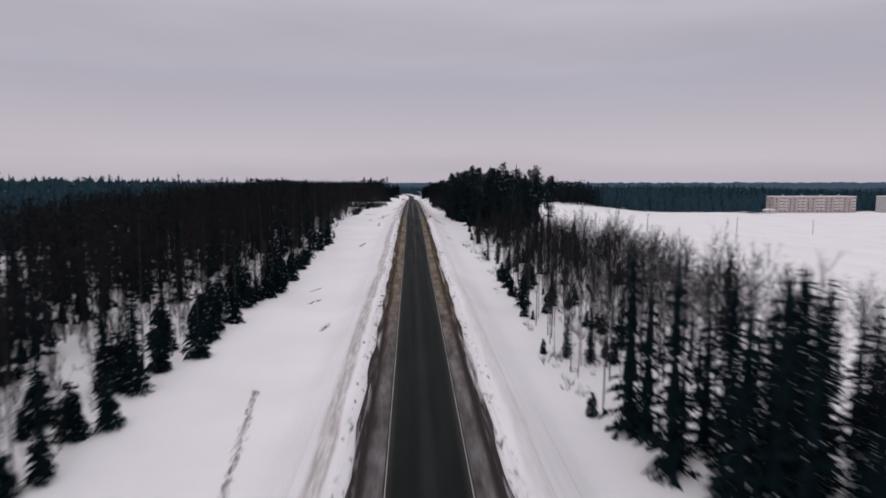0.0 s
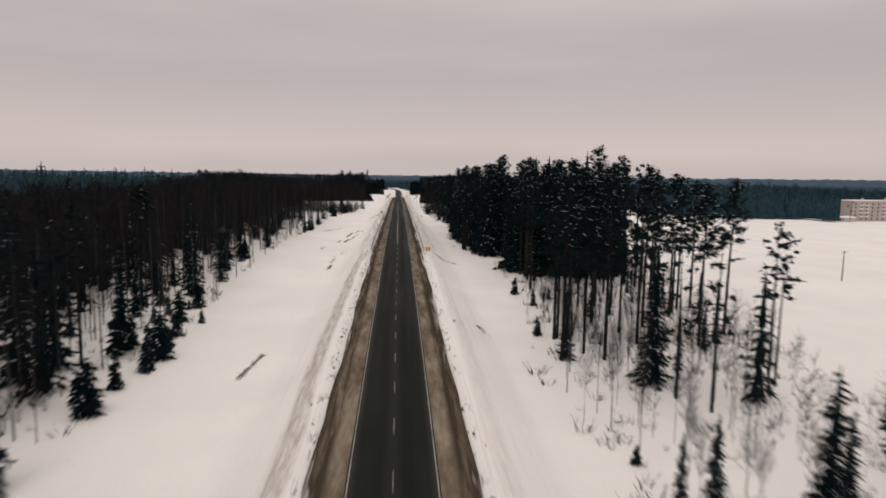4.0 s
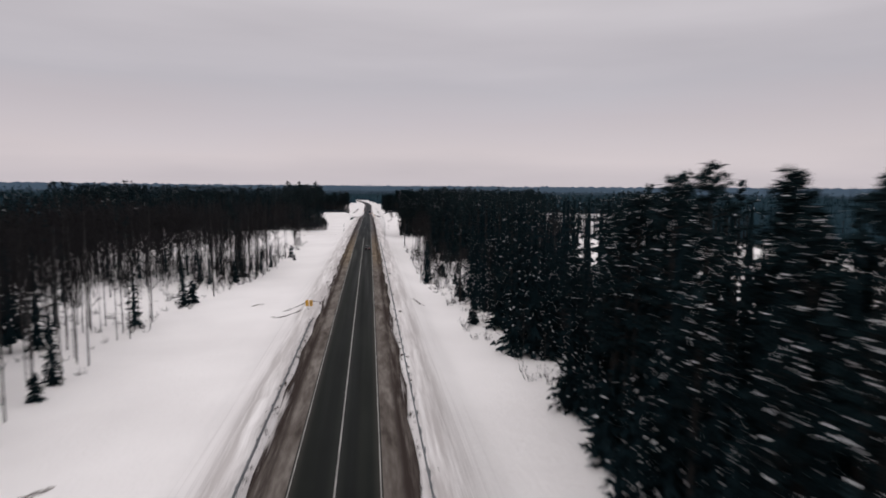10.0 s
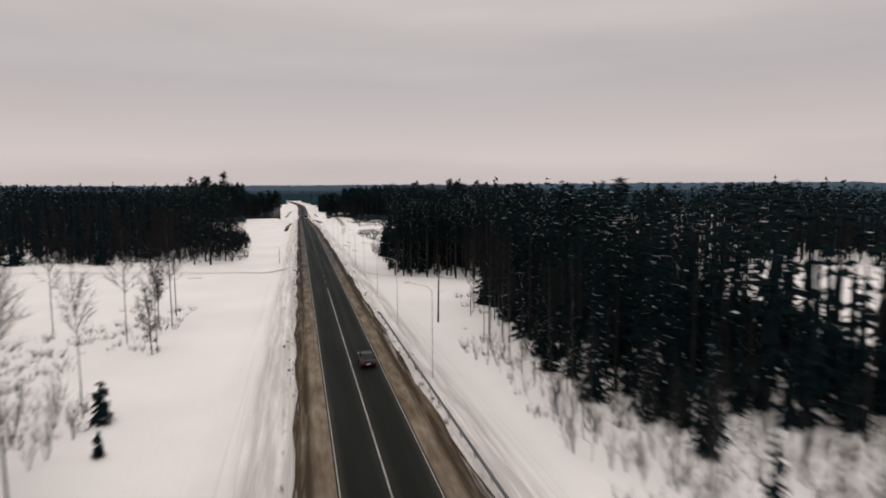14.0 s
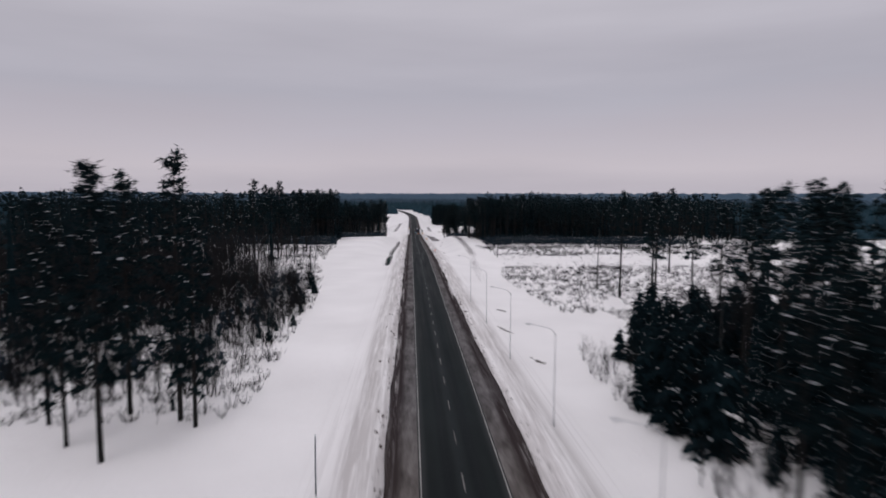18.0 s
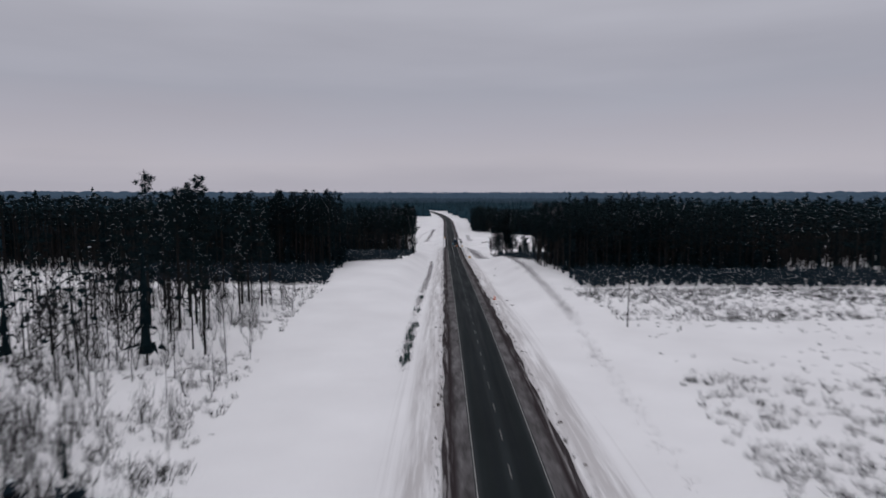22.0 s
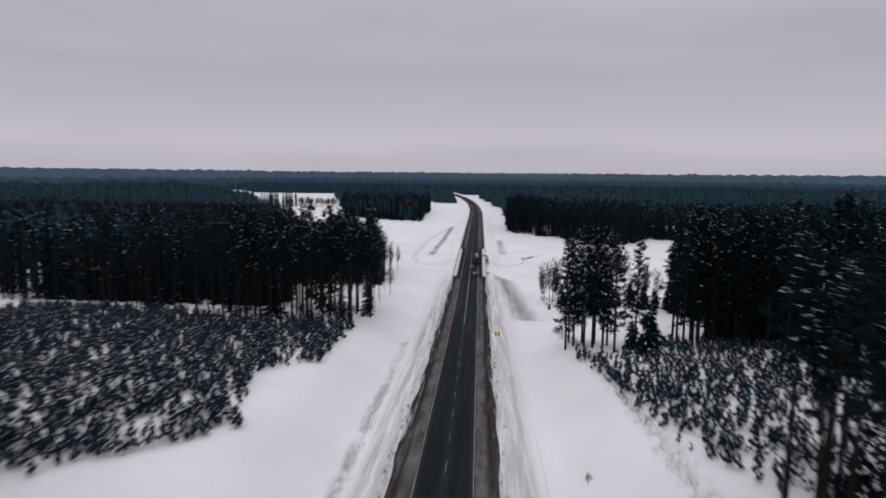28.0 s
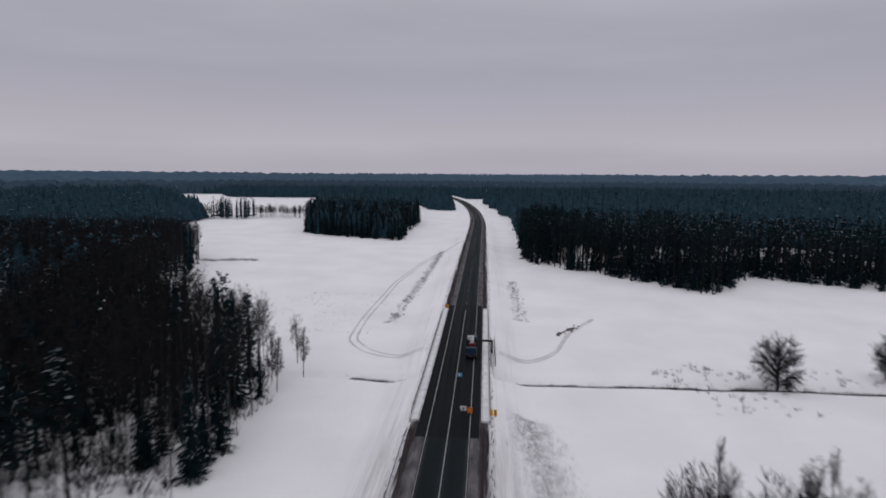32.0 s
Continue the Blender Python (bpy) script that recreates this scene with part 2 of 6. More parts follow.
def make_shoulder():
    m, n, l, b = nodes_of("wet_gravel")
    tc = n.new("ShaderNodeTexCoord").outputs["Object"]
    sep = n.new("ShaderNodeSeparateXYZ")
    l.new(tc, sep.inputs[0])
    ax = n.new("ShaderNodeMath")
    ax.operation = "ABSOLUTE"
    l.new(sep.outputs["X"], ax.inputs[0])
    streak = noise_node(n, l, tc, 1.0, 6.0, 0.65, (1.0, 0.045, 1))
    blot = noise_node(n, l, tc, 0.7, 6.0, 0.7, (1, 0.22, 1))
    far = n.new("ShaderNodeMapRange")
    far.inputs["From Min"].default_value = 560.0
    far.inputs["From Max"].default_value = 680.0
    l.new(sep.outputs["Y"], far.inputs["Value"])
    tan = ramp_node(n, l, blot, [(0.32, (0.085, 0.062, 0.045)), (0.5, (0.175, 0.140, 0.105)), (0.68, (0.29, 0.245, 0.195))])
    grey = ramp_node(n, l, blot, [(0.32, (0.050, 0.046, 0.046)), (0.5, (0.108, 0.100, 0.100)), (0.68, (0.19, 0.178, 0.178))])
    worn = math_node(n, l, "MULTIPLY", band_node(n, l, sep.outputs["Y"], 285.0, 330.0, 480.0, 525.0), 0.65)
    worn = math_node(n, l, "MAXIMUM", worn, math_node(n, l, "MULTIPLY", band_node(n, l, sep.outputs["Y"], -500.0, -400.0, 60.0, 135.0), 0.9))
    drab = math_node(n, l, "MAXIMUM", far.outputs[0], worn)
    col = mix_node(n, l, drab, tan, grey)
    dark_edge = math_node(n, l, "MULTIPLY", band_node(n, l, ax.outputs[0], 4.4, 5.2, 6.3, 7.2), ramp_node(n, l, streak, [(0.33, (0.1, 0.1, 0.1)), (0.5, (1, 1, 1))]))
    col = mix_node(n, l, dark_edge, col, mix_node(n, l, drab, (0.055, 0.041, 0.030), (0.036, 0.029, 0.030)))
    slush = math_node(n, l, "MULTIPLY", band_node(n, l, ax.outputs[0], 5.3, 5.9, 6.8, 7.4), ramp_node(n, l, streak, [(0.52, (0, 0, 0)), (0.66, (1, 1, 1))]))
    col = mix_node(n, l, slush, col, (0.55, 0.52, 0.51))
    l.new(col, b.inputs["Base Color"])
    b.inputs["Roughness"].default_value = 0.8
    b.inputs["Specular IOR Level"].default_value = 0.0
    bump_node(n, l, b, noise_node(n, l, tc, 5.0, 8.0, 0.75), 0.6, 0.06)
    return m


SNOW = make_snow()
ASPHALT = make_asphalt("worn_asphalt", (0.0085, 0.0105, 0.0095), (0.019, 0.021, 0.019))
NEW_ASPHALT = make_asphalt("fresh_asphalt", (0.007, 0.008, 0.009), (0.012, 0.013, 0.014), False)
GRAVEL = make_shoulder()
PAINT = simple("worn_road_paint", (0.17, 0.165, 0.155), (0.38, 0.37, 0.35), 0.6, 1.4, stretch=(3, 0.4, 1))
OLD_PAINT = simple("faded_road_paint", (0.045, 0.044, 0.041), (0.22, 0.21, 0.20), 0.7, 2.2, stretch=(3, 0.5, 1), per_object=0.35)
STEEL = simple("galvanised_steel", (0.30, 0.31, 0.32), (0.44, 0.45, 0.46), 0.45, 2.0, 0.7)
PALE_STEEL = simple("pale_zinc_pole", (0.46, 0.46, 0.47), (0.60, 0.60, 0.61), 0.5, 1.0, 0.1)
DULL_STEEL = simple("weathered_rail_steel", (0.12, 0.13, 0.14), (0.22, 0.23, 0.24), 0.6, 1.2, 0.2, stretch=(1, 0.3, 1))
# pine and spruce needles lean blue-teal: the cool cast of shade is painted in
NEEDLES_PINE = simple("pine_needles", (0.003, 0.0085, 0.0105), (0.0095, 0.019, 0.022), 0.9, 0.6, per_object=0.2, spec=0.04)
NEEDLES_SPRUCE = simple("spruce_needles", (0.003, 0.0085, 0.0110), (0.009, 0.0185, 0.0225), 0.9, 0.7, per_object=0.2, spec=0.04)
# needles of the distant woods, lightened and blued as painted haze
HAZE_NEEDLES = simple("hazed_needles", (0.011, 0.028, 0.040), (0.027, 0.054, 0.070), 0.9, 0.3, spec=0.04)
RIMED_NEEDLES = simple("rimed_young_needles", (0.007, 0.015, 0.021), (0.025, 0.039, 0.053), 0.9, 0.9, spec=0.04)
TREE_SNOW = simple("snow_on_branches", (0.62, 0.63, 0.65), (0.80, 0.80, 0.81), 0.8, 1.0)
BARK_PINE = simple("pine_bark", (0.012, 0.012, 0.012), (0.030, 0.028, 0.028), 0.9, 2.0, bump=0.5, stretch=(1, 1, 0.25), per_object=0.15, spec=0.04)
BARK_BIRCH = simple("grey_bark", (0.022, 0.021, 0.021), (0.078, 0.074, 0.072), 0.85, 1.2, bump=0.3, stretch=(1, 1, 0.5), per_object=0.3)
TWIGS = simple("bare_twigs", (0.0088, 0.0086, 0.0094), (0.021, 0.0205, 0.0216), 0.9, 0.8, per_object=0.25, spec=0.04)
BRUSH = simple("frosted_brush", (0.17, 0.155, 0.16), (0.40, 0.38, 0.385), 0.9, 0.6)
EARTH = simple("bare_earth", (0.05, 0.038, 0.032), (0.13, 0.105, 0.09), 0.9, 1.5, bump=0.4)
CONCRETE = simple("pale_concrete", (0.42, 0.41, 0.40), (0.56, 0.55, 0.54), 0.8, 1.5, bump=0.2)
YELLOW = simple("yellow_sheet", (0.55, 0.28, 0.01), (0.68, 0.37, 0.02), 0.5, 2.0)
ORANGE = simple("orange_plastic", (0.62, 0.11, 0.02), (0.75, 0.16, 0.03), 0.5, 2.0)
WHITE = simple("white_paint", (0.66, 0.66, 0.66), (0.80, 0.80, 0.80), 0.5, 2.0)
RED = simple("red_paint", (0.12, 0.02, 0.02), (0.18, 0.03, 0.028), 0.5, 2.0)
BLUE = simple("blue_paint", (0.008, 0.022, 0.045), (0.012, 0.035, 0.065), 0.45, 2.0)
SKYBLUE = simple("light_blue_sheet", (0.10, 0.42, 0.62), (0.14, 0.50, 0.70), 0.5, 2.0)
BLACK = simple("black_rubber", (0.012, 0.012, 0.012), (0.025, 0.025, 0.025), 0.8, 2.0)
CAR_PAINT = simple("dark_car_paint", (0.014, 0.015, 0.017), (0.022, 0.023, 0.026), 0.3, 2.0, 0.3)
GLASS = simple("tinted_glass", (0.012, 0.014, 0.016), (0.022, 0.025, 0.028), 0.08, 2.0)
PLASTER = simple("pale_pink_plaster", (0.40, 0.34, 0.325), (0.50, 0.435, 0.415), 0.85, 0.4)
PANEL = simple("grey_wall_panels", (0.42, 0.40, 0.40), (0.54, 0.52, 0.52), 0.85, 0.4)
WATER = simple("dark_creek_water", (0.010, 0.014, 0.017), (0.03, 0.034, 0.036), 0.15, 0.8)
WIRE = simple("lamp_glass", (0.5, 0.5, 0.5), (0.7, 0.7, 0.7), 0.3, 2.0)
TAIL = simple("red_lens", (0.25, 0.015, 0.012), (0.35, 0.02, 0.02), 0.3, 2.0)
# distance haze is painted into these two: paler and bluer woods
FAR_HAZE = simple("distant_hazy_woods", (0.035, 0.055, 0.075), (0.050, 0.075, 0.100), 0.95, 0.02, spec=0.0)
FARTHEST_HAZE = simple("hazy_horizon_woods", (0.055, 0.086, 0.122), (0.078, 0.114, 0.155), 0.95, 0.01, spec=0.0)
GREEN_SHRUB = simple("green_shrub", (0.012, 0.032, 0.030), (0.035, 0.070, 0.062), 0.9, 0.8, spec=0.05)

# ---- mesh helpers ----
class Geo:
    """Collects vertices, faces and material slots of one mesh."""

    def __init__(self):
        self.v, self.f, self.m = [], [], []

    def face(self, pts, mat=0):
        k = len(self.v)
        self.v.extend(pts)
        self.f.append(tuple(range(k, k + len(pts))))
        self.m.append(mat)

    def box(self, c, s, mat=0, taper=1.0, turn=0.0):
        k = len(self.v)
        ct, st = math.cos(turn), math.sin(turn)
        for z, t in ((-0.5, 1.0), (0.5, taper)):
            for x, y in ((-0.5, -0.5), (0.5, -0.5), (0.5, 0.5), (-0.5, 0.5)):
                px, py = x * s[0] * t, y * s[1] * t
                self.v.append((c[0] + px * ct - py * st, c[1] + px * st + py * ct, c[2] + z * s[2]))
        for q in ((3, 2, 1, 0), (4, 5, 6, 7), (0, 1, 5, 4), (1, 2, 6, 5), (2, 3, 7, 6), (3, 0, 4, 7)):
            self.f.append(tuple(k + i for i in q))
            self.m.append(mat)

    def tube(self, pts, radii, sides=6, mat=0, cap=True):
        k = len(self.v)
        pts = [Vector(p) for p in pts]
        for i, (p, r) in enumerate(zip(pts, radii)):
            d = (pts[min(i + 1, len(pts) - 1)] - pts[max(i - 1, 0)]).normalized()
            a = d.orthogonal().normalized() if abs(d.z) < 0.95 else Vector((1, 0, 0)).cross(d).normalized()
            b = d.cross(a)
            for s in range(sides):
                w = 2 * math.pi * s / sides
                self.v.append(tuple(p + a * (math.cos(w) * r) + b * (math.sin(w) * r)))
        for i in range(len(pts) - 1):
            for s in range(sides):
                t = (s + 1) % sides
                self.f.append((k + i * sides + s, k + i * sides + t, k + (i + 1) * sides + t, k + (i + 1) * sides + s))
                self.m.append(mat)
        if cap:
            e = k + (len(pts) - 1) * sides
            self.f.append(tuple(range(e, e + sides)))
            self.f.append(tuple(range(k + sides - 1, k - 1, -1)))
            self.m.extend((mat, mat))

    def mesh(self, name, mats, smooth=False):
        me = bpy.data.meshes.new(name)
        me.from_pydata(self.v, [], self.f)
        for mt in mats:
            me.materials.append(mt)
        me.polygons.foreach_set("material_index", self.m)
        if smooth:
            me.polygons.foreach_set("use_smooth", [True] * len(self.f))
        me.update()
        return me


def part(name, geo, mats, parent=None, label="", smooth=False, bevel=0.0):
    """One mesh object, under a thing or a part."""
    ob = new(name, geo.mesh(name, mats if isinstance(mats, (list, tuple)) else [mats], smooth))
    if parent is not None:
        ob.parent = parent
    if bevel:
        md = ob.modifiers.new("bevel", "BEVEL")
        md.width, md.segments = bevel, 2
    return tagged(ob, label)


def thing(name, label, category, place=(0, 0, 0), turn=0.0, group="", kind=""):
    ob = new(name)
    ob.empty_display_size = 0.3
    ob.matrix_basis = pose(*place, 0, 0, turn)
    return tagged(ob, label, category, group, kind)


def grid_mesh(name, xs, ys, height, mats):
    """A sheet over xs by ys; height takes two arrays."""
    xx, yy = np.meshgrid(xs, ys)
    zz = height(xx, yy)
    vs = np.stack([xx, yy, zz], -1).reshape(-1, 3)
    nx, ny = len(xs), len(ys)
    i = (np.arange(ny - 1)[:, None] * nx + np.arange(nx - 1)[None, :]).ravel()
    fs = np.stack([i, i + 1, i + nx + 1, i + nx], 1)
    return fast_mesh(name, vs, fs, mats, smooth=True)


def fast_mesh(name, vs, fs, mats, index=None, smooth=False):
    me = bpy.data.meshes.new(name)
    n, k = fs.shape
    me.vertices.add(len(vs))
    me.vertices.foreach_set("co", np.ascontiguousarray(vs, dtype=np.float32).ravel())
    me.loops.add(n * k)
    me.loops.foreach_set("vertex_index", np.ascontiguousarray(fs, dtype=np.int32).ravel())
    me.polygons.add(n)
    me.polygons.foreach_set("loop_start", np.arange(0, n * k, k, dtype=np.int32))
    for mt in mats:
        me.materials.append(mt)
    if index is not None:
        me.polygons.foreach_set("material_index", np.ascontiguousarray(index, dtype=np.int32))
    if smooth:
        me.polygons.foreach_set("use_smooth", np.ones(n, dtype=bool))
    me.update(calc_edges=True)
    me.validate()
    return me


def step(a, b, v):
    s = np.clip((np.asarray(v, dtype=float) - a) / (b - a), 0, 1)
    return s * s * (3 - 2 * s)


# ---- the lie of the land ----
ROAD_Y = np.array([-400, 40, 106, 148, 180, 217, 265, 300, 340, 400, 450, 500, 560, 610, 650, 700, 750, 800, 850, 900, 950, 1000, 1050, 1100, 1150, 1200, 1290, 1400, 2200, 5200.0])
ROAD_Z = np.array([18.0, 20.0, 21.5, 22.0, 23.3, 24.4, 25.4, 25.8, 25.5, 25.1, 24.8, 24.3, 23.3, 22.6, 22.0, 21.0, 20.0, 19.0, 17.8, 15.9, 13.6, 11.4, 8.8, 6.6, 5.5, 5.2, 5.8, 5.5, 0.0, -6.0])
FINE_Y = np.arange(-400, 5200, 4.0)
KERNEL = np.hanning(21) / np.hanning(21).sum()
FINE_Z = np.convolve(np.pad(np.interp(FINE_Y, ROAD_Y, ROAD_Z), 10, mode="edge"), KERNEL, mode="valid")


def road_z(y):
    return np.interp(y, FINE_Y, FINE_Z)


def road_x(y):
    """The centre line: straight, then a long bend to the left."""
    return -np.clip(np.asarray(y, dtype=float) - 1500, 0, None) ** 2 / 7800.0


def wave(x, y):
    return (np.sin(x * 0.031 + 1.3) * np.sin(y * 0.027 + 0.4) + 0.6 * np.sin(x * 0.083 + y * 0.05) + 0.35 * np.sin(x * 0.21 - y * 0.17 + 2.0))


def land_z(x, y):
    """Height of the snow, without the strip under the road."""
    x, y = np.asarray(x, dtype=float), np.asarray(y, dtype=float)
    off = np.abs(x - road_x(y))
    z = road_z(y)
    fall = np.interp(y, [0, 500, 620, 900, 1000, 1150, 1400, 1600], [2.6, 2.4, 1.2, 1.0, 1.6, 2.4, 1.6, 0.8])
    z = z - fall * step(7.5, 15, off)
    z = z - 9.3 * step(60, 260, x) * (1 - step(420, 560, y - 0.9 * (x - 60)))
    z = z + 0.25 * wave(x, y) * step(14, 40, off)
    # the woods stand on a shelf above the cutting where the road dips to the bridge
    shelf = np.interp(y, [850, 900, 950, 1007, 1050, 1090, 1130, 1160, 1210], [0, 2.6, 4.8, 6.0, 5.5, 4.2, 2.6, 1.6, 0])
    z = z + shelf * step(11, 24, off) * np.where(x < 0, 1.0, 1 - step(1040, 1110, y))
    # the land rises a little towards the horizon
    z = z + 30.0 * step(1900, 4600, np.hypot(x, np.clip(y - 1000, 0, None)))
    # hollow of the creek
    cut = np.exp(-((y - creek_y(x)) / 2.0) ** 2)
    z = z - 1.5 * cut * step(6.5, 9, off) * (np.abs(x) < 300)
    z = z - fall * (1 - step(7.5, 15, off)) * step(6.9, 7.8, off) * np.exp(-((y - creek_y(x)) / 4.0) ** 2)
    return z


def creek_y(x):
    return 1193 + 0.012 * x + 0.18 * np.sin(x * 0.09) + 0.12 * np.sin(x * 0.31 + 1.0)


def ground_z(x, y):
    off = np.abs(x - road_x(y))
    z = land_z(x, y)
    side = np.where(x < road_x(y), 1.0, 0.55)
    lump = 0.55 + 0.45 * np.sin(y * 0.71 + 0.8 * np.sin(y * 0.19)) * np.sin(y * 0.233 + 1.0)
    bank = np.exp(-((off - 8.0) / 1.2) ** 2) * 0.75 * side * lump * (1 - step(1060, 1090, y))
    z = z + bank - 0.5 * (1 - step(6.0, 6.9, off))
    return z


def lane(a, b, d, grow=1.0):
    out, s = [a], d
    while out[-1] < b:
        out.append(out[-1] + s)
        s *= grow
    return out


half = lane(0, 14, 0.5) + lane(15.5, 60, 2.5) + lane(64, 4700, 6, 1.18)
ground_xs = np.array(sorted({-v for v in half} | set(half)))
ground_ys = np.array(sorted(set(lane(-260, -24, 12)[:-1] + lane(-20, 1420, 2.5) + lane(1430, 5100, 8, 1.06) + lane(1186.2, 1200, 0.5))))
ground = tagged(new("ground", grid_mesh("ground", ground_xs, ground_ys, ground_z, [SNOW])), "snow-covered ground with ploughed dirty banks beside the road", "snow", kind="structure")


# ---- the road ----
def strip(name, x0, x1, ys, lift, mats, crown=0.0, parts=5, wobble=0.0):
    vs, fs = [], []
    ts = np.linspace(0, 1, parts)
    for y in ys:
        w = wobble * (math.sin(y * 0.37) * 0.5 + math.sin(y * 0.113 + x1) * 0.35 + math.sin(y * 0.9 + x0) * 0.25)
        for t in ts:
            x = x0 + (x1 + w - x0) * t
            vs.append((float(road_x(y)) + x, y, float(road_z(y)) + lift - crown * abs(x)))
    for i in range(len(ys) - 1):
        for j in range(parts - 1):
            k = i * parts + j
            fs.append((k, k + 1, k + parts + 1, k + parts) if x1 > x0 else (k + 1, k, k + parts, k + parts + 1))
    return fast_mesh(name, np.array(vs), np.array(fs), mats, smooth=True)


road_ys = np.array(lane(-250, 1500, 5) + lane(1510, 2500, 10))
BRIDGE = (1160.0, 1251.0)
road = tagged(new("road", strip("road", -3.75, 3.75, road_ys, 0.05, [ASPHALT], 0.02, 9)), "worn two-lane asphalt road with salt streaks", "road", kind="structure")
for side, tag in ((-1, "left"), (1, "right")):
    sh = new("shoulder", strip("shoulder", side * 3.42, side * 6.2, road_ys, 0.062, [GRAVEL], 0.02, 8, side * 0.3))
    tagged(sh, "muddy brown gravel shoulder with slush along its edge", "shoulder", kind="structure")
for side in (-1, 1):
    ln = new("edge_line", strip("edge_line", side * 3.21, side * 3.30, road_ys, 0.058, [PAINT], 0.02, 2))
    ln.parent = road
    tagged(ln, "thin worn white edge line")
dash = Geo()
dash.box((0, 0, 0), (0.11, 3.0, 0.004))
dash_mesh = dash.mesh("centre_dash", [OLD_PAINT])
for k in range(-8, 150):
    y0 = k * 9.0 + 3
    if 296 < y0 < 612 or y0 < 165 or 1084 < y0 < 1250:
        continue
    d = new("centre_dash", dash_mesh)
    d.parent = road
    d.matrix_basis = pose(float(road_x(y0)), y0, float(road_z(y0)) + 0.056, math.degrees(math.atan2(float(road_z(y0 + 2) - road_z(y0 - 2)), 4)), 0, 0)
for a, b in ((300, 610), (1085, 1250)):
    solid = new("centre_line", strip("centre_line", -0.07, 0.07, np.arange(a, b, 5.0), 0.062 if b < 1000 else 0.084, [PAINT], 0.02, 2))
    solid.parent = road

# ---- trees: prototypes as triangles ----
class Tri:
    """Triangles of one prototype, with a material slot each."""

    def __init__(self, seed):
        self.v, self.m = [], []
        self.r = random.Random(seed)

    def tri(self, a, b, c, mat):
        self.v.append((a, b, c))
        self.m.append(mat)

    def stem(self, pts, radii, sides, mat):
        rings = []
        for i, p in enumerate(pts):
            d = Vector(pts[min(i + 1, len(pts) - 1)]) - Vector(pts[max(i - 1, 0)])
            d.normalize()
            a = Vector((1, 0.2, 0)).cross(d) if abs(d.z) > 0.5 else Vector((0, 0, 1)).cross(d)
            a.normalize()
            b = d.cross(a)
            rings.append([Vector(p) + a * math.cos(6.2832 * s / sides) * radii[i] + b * math.sin(6.2832 * s / sides) * radii[i] for s in range(sides)])
        for i in range(len(pts) - 1):
            for s in range(sides):
                t = (s + 1) % sides
                if radii[i + 1] < 0.004:
                    self.tri(rings[i][s], rings[i][t], rings[i + 1][0], mat)
                else:
                    self.tri(rings[i][s], rings[i][t], rings[i + 1][t], mat)
                    self.tri(rings[i][s], rings[i + 1][t], rings[i + 1][s], mat)

    def blade(self, p, d, length, width, mat, back=0.0):
        """A pointed sliver from p along d."""
        d = Vector(d).normalized()
        s = d.cross(Vector((self.r.uniform(-1, 1), self.r.uniform(-1, 1), self.r.uniform(-1, 1))))
        if s.length < 1e-3:
            s = d.orthogonal()
        s = s.normalized() * width * 0.5
        p = Vector(p)
        p = p - d * length * back
        self.tri(p - s, p + s, p + d * length, mat)

    def core(self, c, r, h, mat):
        """A small lopsided lump that closes the middle of a tuft."""
        c = Vector(c)
        ring = [c + Vector((math.cos(a) * r, math.sin(a) * r, 0)) * self.r.uniform(0.75, 1.15) for a in (0.2, 1.5, 2.7, 3.9, 5.2)]
        lid, foot = c + Vector((self.r.gauss(0, 0.15) * r, self.r.gauss(0, 0.15) * r, h)), c - Vector((0, 0, h * 0.7))
        for k in range(5):
            self.tri(ring[k], ring[(k + 1) % 5], lid, mat)
            self.tri(ring[(k + 1) % 5], ring[k], foot, mat)

    def snow_pad(self, c, r):
        """A scrap of snow lying on needles."""
        a = self.r.uniform(0, 6.28)
        c = Vector(c)
        pts = [c + Vector((math.cos(a + w) * r * self.r.uniform(0.7, 1.2), math.sin(a + w) * r * self.r.uniform(0.7, 1.2), self.r.uniform(-0.35, 0.1) * r)) for w in (0, 1.6, 3.1, 4.7)]
        self.tri(pts[0], pts[1], pts[2], 2)
        self.tri(pts[0], pts[2], pts[3], 2)

    def arrays(self):
        v = np.array([[tuple(q) for q in t] for t in self.v], dtype=np.float32)
        return v, np.array(self.m, dtype=np.int32)


